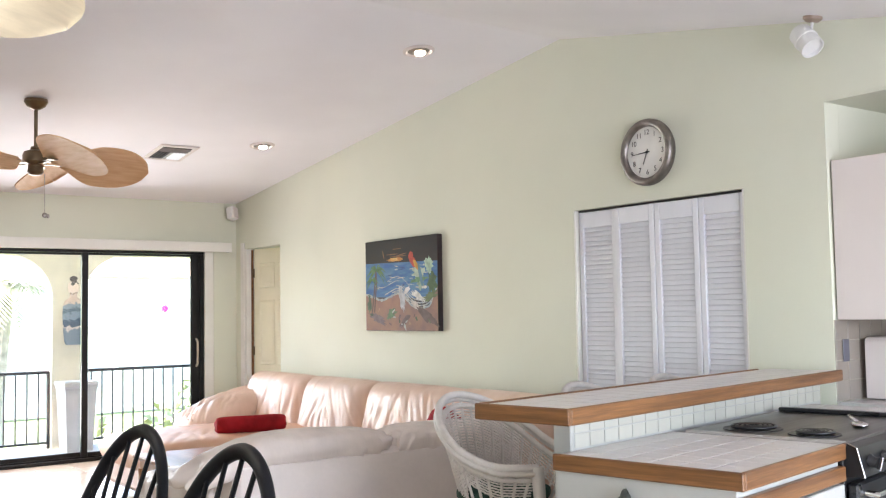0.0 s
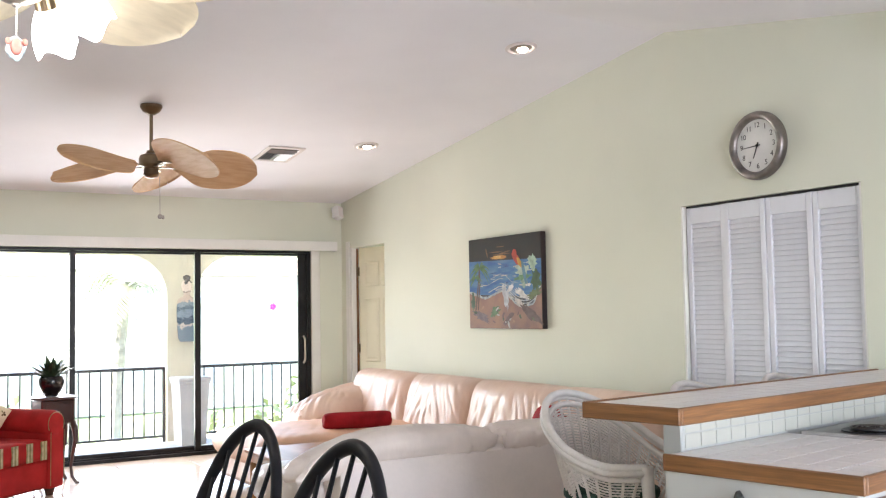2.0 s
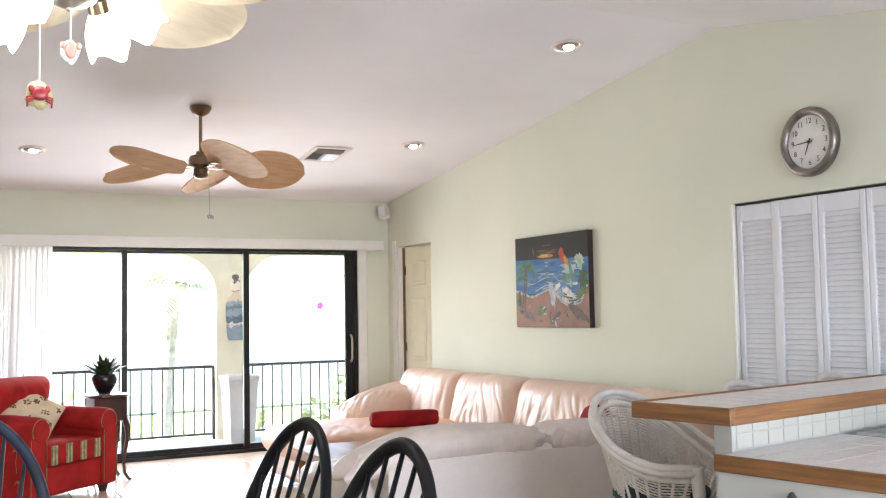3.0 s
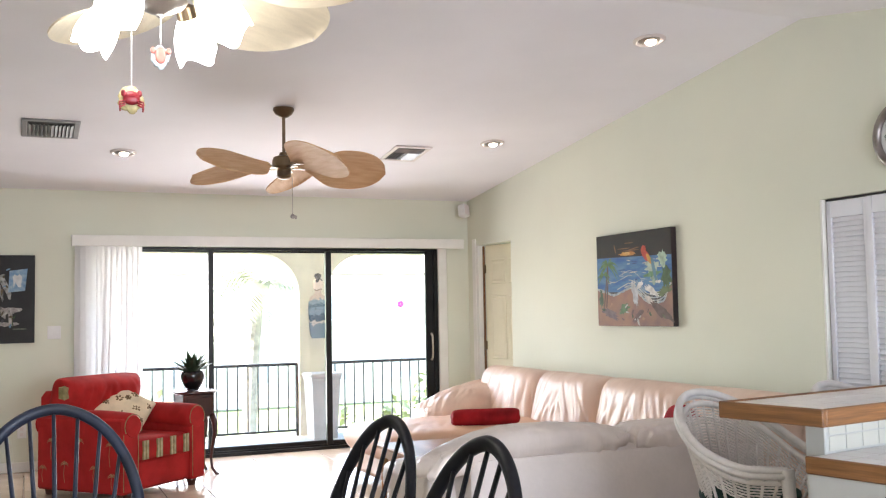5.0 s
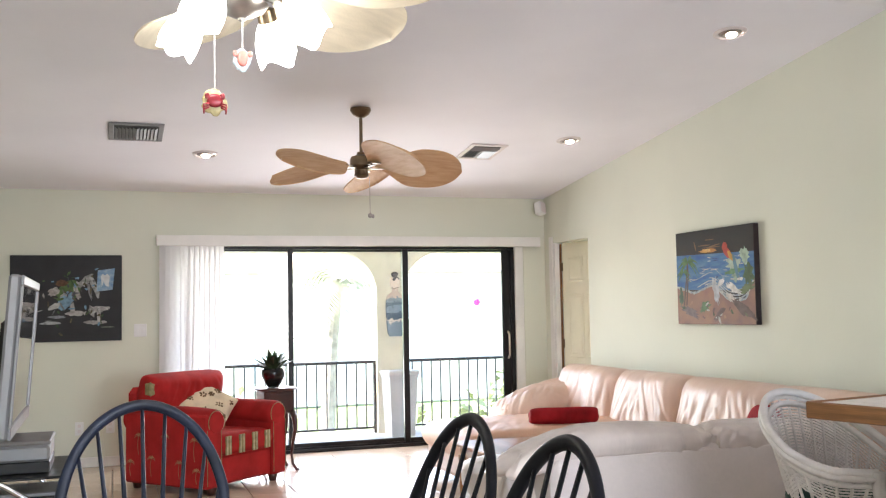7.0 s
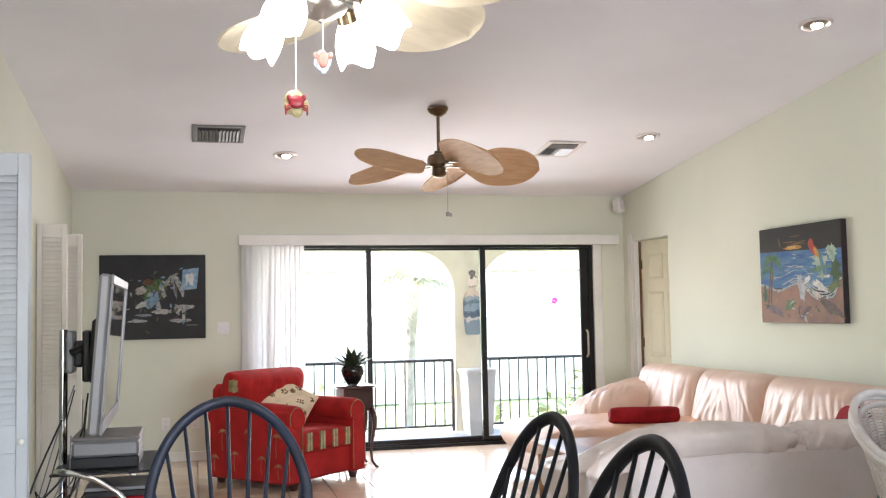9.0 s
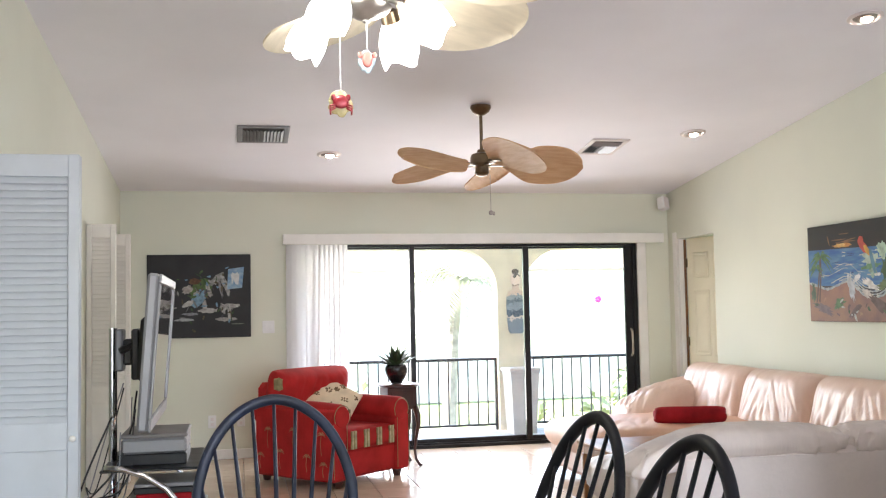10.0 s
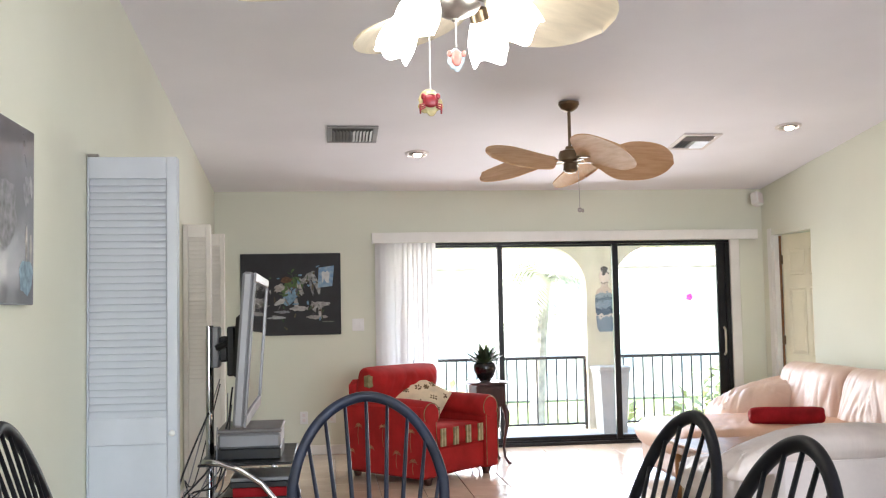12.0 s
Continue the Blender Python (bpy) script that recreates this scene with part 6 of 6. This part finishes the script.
part("knob", bm, M_BRASS, st, smooth=True, m=pose(0, -0.142, 0.60, 90))
for sx in (-1, 1):
    for sy in (-1, 1):
        bm = BM()
        prof = [(0.120, 0.52, 0.030), (0.138, 0.44, 0.027), (0.140, 0.36, 0.020), (0.122, 0.24, 0.014), (0.112, 0.14, 0.012), (0.120, 0.06, 0.012), (0.148, 0.012, 0.015), (0.165, 0.012, 0.010)]
        tube(bm, [(sx * a, sy * a, z) for a, z, r in prof], [r for a, z, r in prof], 10)
        part("leg", bm, M_DARKWOOD, st, smooth=True)
pot = thing("potted_agave", pose(1.40, 8.965, 0.7245), "spiky green agave in a round black pot", "plant")
bm = BM()
lathe(bm, [(0.046, 0.0), (0.056, 0.004), (0.054, 0.014), (0.080, 0.05), (0.100, 0.095), (0.106, 0.130), (0.100, 0.155), (0.094, 0.166), (0.086, 0.168), (0.082, 0.158), (0.0, 0.155)], 36)
part("pot", bm, M_CERAMIC, pot, "glossy black ceramic pot", "edges")
rng = random.Random(4)
for k in range(26):
    a = k * 2.4
    el = radians(82 - 62 * (k / 26) ** 0.8)
    L = rng.uniform(0.17, 0.24)
    bm = BM()
    loops = []
    for i in range(9):
        t = i / 8
        w = 0.031 * (math.sin(math.pi * min(1, 0.25 + 0.75 * t)) ** 0.8) * (1 - t ** 5) + 0.0006
        r_, z_ = L * t * math.cos(el) + 0.012, 0.155 + L * t * math.sin(el) - 0.03 * t * t * math.cos(el)
        c = Vector((r_ * math.cos(a), r_ * math.sin(a), z_))
        sd = Vector((-math.sin(a), math.cos(a), 0))
        nrm = Vector((-math.cos(a) * math.sin(el), -math.sin(a) * math.sin(el), math.cos(el)))
        loops.append([c + sd * w - nrm * 0.2 * -w, c + nrm * -0.35 * w, c - sd * w - nrm * 0.2 * -w, c + nrm * 0.10 * w])
    rings(bm, loops)
    part("leaf", bm, M_AGAVE, pot)

# ---- television stand ----
stand = thing("tv_stand", pose(0, 0, 0), "black and chrome television stand with glass shelves", "tv stand")
for dy in (-0.035, 0.035):
    bm = BM()
    tube(bm, [(-0.60, 5.36 + dy, 0.03), (-0.60, 5.36 + dy, 1.315)], 0.016, 12)
    part("pole", bm, M_BLACK if dy > 0 else M_CHROME, stand, smooth="edges")
part("mount_plate", box(BM(), -0.583, -0.545, 5.30, 5.42, 1.10, 1.31, 0.008), M_SILVER, stand)
bm = BM()
box(bm, -0.545, -0.50, 5.30, 5.42, 1.13, 1.26, 0.01)
box(bm, -0.50, -0.462, 5.24, 5.48, 1.06, 1.31, 0.008)
tube(bm, [(-0.56, 5.30, 1.2), (-0.48, 5.29, 1.24)], 0.018, 8)
part("bracket", bm, M_BLACK, stand)
for z, x1, nm in ((0.655, -0.165, "upper_shelf"), (0.40, -0.15, "lower_shelf")):
    part(nm, box(BM(), -0.62, x1, 5.02, 5.72, z - 0.012, z, 0.004), M_BLACK if z > 0.5 else M_SILVER, stand)
for y in (5.02, 5.72):
    bm = BM()
    tube(bm, [(-0.60, y, 0.668), (-0.52, y, 0.66), (-0.42, y, 0.625), (-0.32, y, 0.56), (-0.24, y, 0.46), (-0.185, y, 0.33), (-0.15, y, 0.16), (-0.14, y, 0.0)], 0.014, 10)
    part("curved_leg", bm, M_CHROME, stand, "curved chrome leg", True)
part("base", box(BM(), -0.66, -0.16, 5.10, 5.64, 0.0, 0.03, 0.006), M_BLACK, stand)

tv = thing("flat_television", pose(-0.395, 5.36, 1.21, 0, 4.2, 0.6), "silver flat-screen television facing the sofas", "television")
part("body", box(BM(), -0.018, 0.032, -0.575, 0.575, -0.36, 0.36, 0.012), M_SILVER, tv)
bm = BM()
for b in ((-0.575, 0.575, 0.315, 0.358), (-0.575, 0.575, -0.358, -0.30), (-0.575, -0.560, -0.2995, 0.3145), (0.560, 0.575, -0.2995, 0.3145)):
    box(bm, 0.0325, 0.046, b[0], b[1], b[2], b[3], 0.004)
part("bezel", bm, M_SILVER, tv)
part("screen", box(BM(), 0.0325, 0.037, -0.5595, 0.5595, -0.299, 0.314), M_SCREEN, tv)
part("rear_cover", box(BM(), -0.066, -0.0185, -0.20, 0.20, -0.16, 0.16, 0.02), M_BLACK, tv)

prn = thing("printer", pose(-0.385, 5.33, 0.6555), "grey and black desktop printer on the shelf", "printer")
part("base_unit", box(BM(), -0.165, 0.155, -0.20, 0.20, 0.0, 0.055, 0.006), M_BLACK, prn)
part("body", box(BM(), -0.15, 0.155, -0.21, 0.20, 0.0555, 0.13, 0.012), M_SILVER, prn)
part("lid", box(BM(), -0.155, 0.16, -0.205, 0.20, 0.1305, 0.15, 0.006), material("grey_printer_lid", (0.22, 0.20, 0.19), 0.4), prn)
rec = thing("disc_player", pose(-0.36, 5.34, 0.4005), "black disc player on the lower shelf", "disc player")
part("body", box(BM(), -0.16, 0.17, -0.2, 0.2, 0.005, 0.075, 0.005), M_BLACK, rec)
part("front_strip", box(BM(), 0.1705, 0.173, -0.19, 0.19, 0.02, 0.06, 0.001), M_SILVER, rec)
red = thing("game_case", pose(-0.345, 5.30, 0.476), "red and black box stacked under the shelf", "box")
part("body", box(BM(), -0.12, 0.16, -0.18, 0.16, 0.0, 0.045, 0.004), M_REDVELVET, red)
part("lid", box(BM(), -0.13, 0.162, -0.185, 0.165, 0.0455, 0.075, 0.004), M_BLACK, red, "black lid")
wh = thing("paper_stack", pose(-0.345, 5.29, 0.5515), "thin stack of grey magazines under the shelf", "magazines")
part("cover", box(BM(), -0.13, 0.165, -0.17, 0.15, 0.0, 0.018, 0.003), M_SILVER, wh)
rng = random.Random(21)
for k in range(11):
    y0 = 5.30 + rng.uniform(-0.2, 0.25)
    x0 = -0.56 + rng.uniform(-0.03, 0.12)
    pts = [(x0, y0, rng.uniform(0.5, 1.05)), (x0 - rng.uniform(0.02, 0.14), y0 + rng.uniform(-0.1, 0.05), rng.uniform(0.4, 0.7)), (-0.66 - rng.uniform(0, 0.16), y0 - rng.uniform(0, 0.12), rng.uniform(0.2, 0.5)), (-0.62 + rng.uniform(-0.1, 0.2), y0 + 0.05, 0.05), (-0.70, y0 + 0.1, 0.006)]
    fine = []
    P = [Vector(p) for p in pts]
    for a, b, c, d in zip([P[0]] + P, P, P[1:], P[2:] + [P[-1]]):
        for j in range(6):
            t = j / 6
            fine.append(0.5 * ((2 * b) + (c - a) * t + (2 * a - 5 * b + 4 * c - d) * t * t + (3 * b - a - 3 * c + d) * t ** 3))
    cb = thing("power_cable", pose(0, 0, 0), "thin dark cable hanging behind the television", "cable", "television cables")
    bm = BM()
    tube(bm, fine, 0.0035 if k % 3 else 0.005, 6)
    part("cord", bm, (M_BLACK, M_SILVER, M_BLACK)[k % 3], cb, smooth=True)

# ---- tiles last ----
P = 0.335
me_tile = finish("tile", box(BM(), 0.0035, P - 0.0035, 0.0035, P - 0.0035, -0.0115, 0.0, 0.0015), M_TILE)
stuff = BM()
nx0, nx1 = math.floor((LEFT) / P), math.ceil(RIGHT / P)
for i in range(nx0, nx1):
    for j in range(math.floor(REAR / P), math.ceil(BACK / P)):
        x, y = i * P + 0.05, j * P + 0.11
        if y + P > BACK - 0.001:
            continue
        if 5.7 < y:
            shared("tile", me_tile, floor, pose(x, y, 0))
        else:
            box(stuff, x + 0.0035, x + P - 0.0035, y + 0.0035, y + P - 0.0035, -0.0115, 0.0, 0.0015)
part("tiles_beyond", stuff, M_TILE, floor, kind="stuff")
part("tile_border", box(BM(), LEFT + 0.001, RIGHT - 0.001, BACK - 0.24, BACK + 0.02, -0.0115, -0.0012), M_TILE, floor)


def tile_field(parent, u0, u1, v0, v1, z, p, m=None, mat=M_WHITETILE, wide=1):
    """Counter tiles with recessed joints, each a part."""
    nu, nv = max(1, round((u1 - u0) / p / wide)), max(1, round((v1 - v0) / p))
    pu, pv = (u1 - u0) / nu, (v1 - v0) / nv
    me = finish("tile", box(BM(), 0.0026, pu - 0.0026, 0.0026, pv - 0.0026, 0.0, 0.003, 0.0010), mat)
    for i in range(nu):
        for j in range(nv):
            base_m = Matrix.Translation((u0 + i * pu, v0 + j * pv, z))
            shared("tile", me, parent, (m @ base_m) if m else base_m)


tile_field(ctop, 0.018, 0.760, -0.595, 0.044, 0.9022, 0.108)
tile_field(bar, -0.061, 2.16, -0.061, 0.292, 1.0582, 0.118)
tile_field(ctop2, 1.630, 2.05, -0.595, 0.044, 0.9022, 0.108)
tile_field(kc, 4.475, 5.09, 1.9, 2.89, 0.9022, 0.108)
UP = Matrix(((1, 0, 0, 0), (0, 0, -1, 0), (0, 1, 0, 0), (0, 0, 0, 1)))
tile_field(bar, 0.127, 2.20, 0.909, 1.011, -0.0498, 0.053, UP, material("cream_wall_tile", (0.47, 0.46, 0.405), 0.3, vary=0.02, scale=6, fine=30, bump=0.03, per_object=0.06), 1.7)
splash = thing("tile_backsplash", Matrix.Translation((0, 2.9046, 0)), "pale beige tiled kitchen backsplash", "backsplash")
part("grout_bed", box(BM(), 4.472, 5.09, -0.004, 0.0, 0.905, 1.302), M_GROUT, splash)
# the alcove's shade is included in this dark tile colour
tile_field(splash, 4.473, 5.09, 0.908, 1.300, 0.0042, 0.098, UP, material("shaded_beige_wall_tile", (0.27, 0.235, 0.205), 0.35, vary=0.03, scale=6, fine=30, bump=0.03, per_object=0.04))
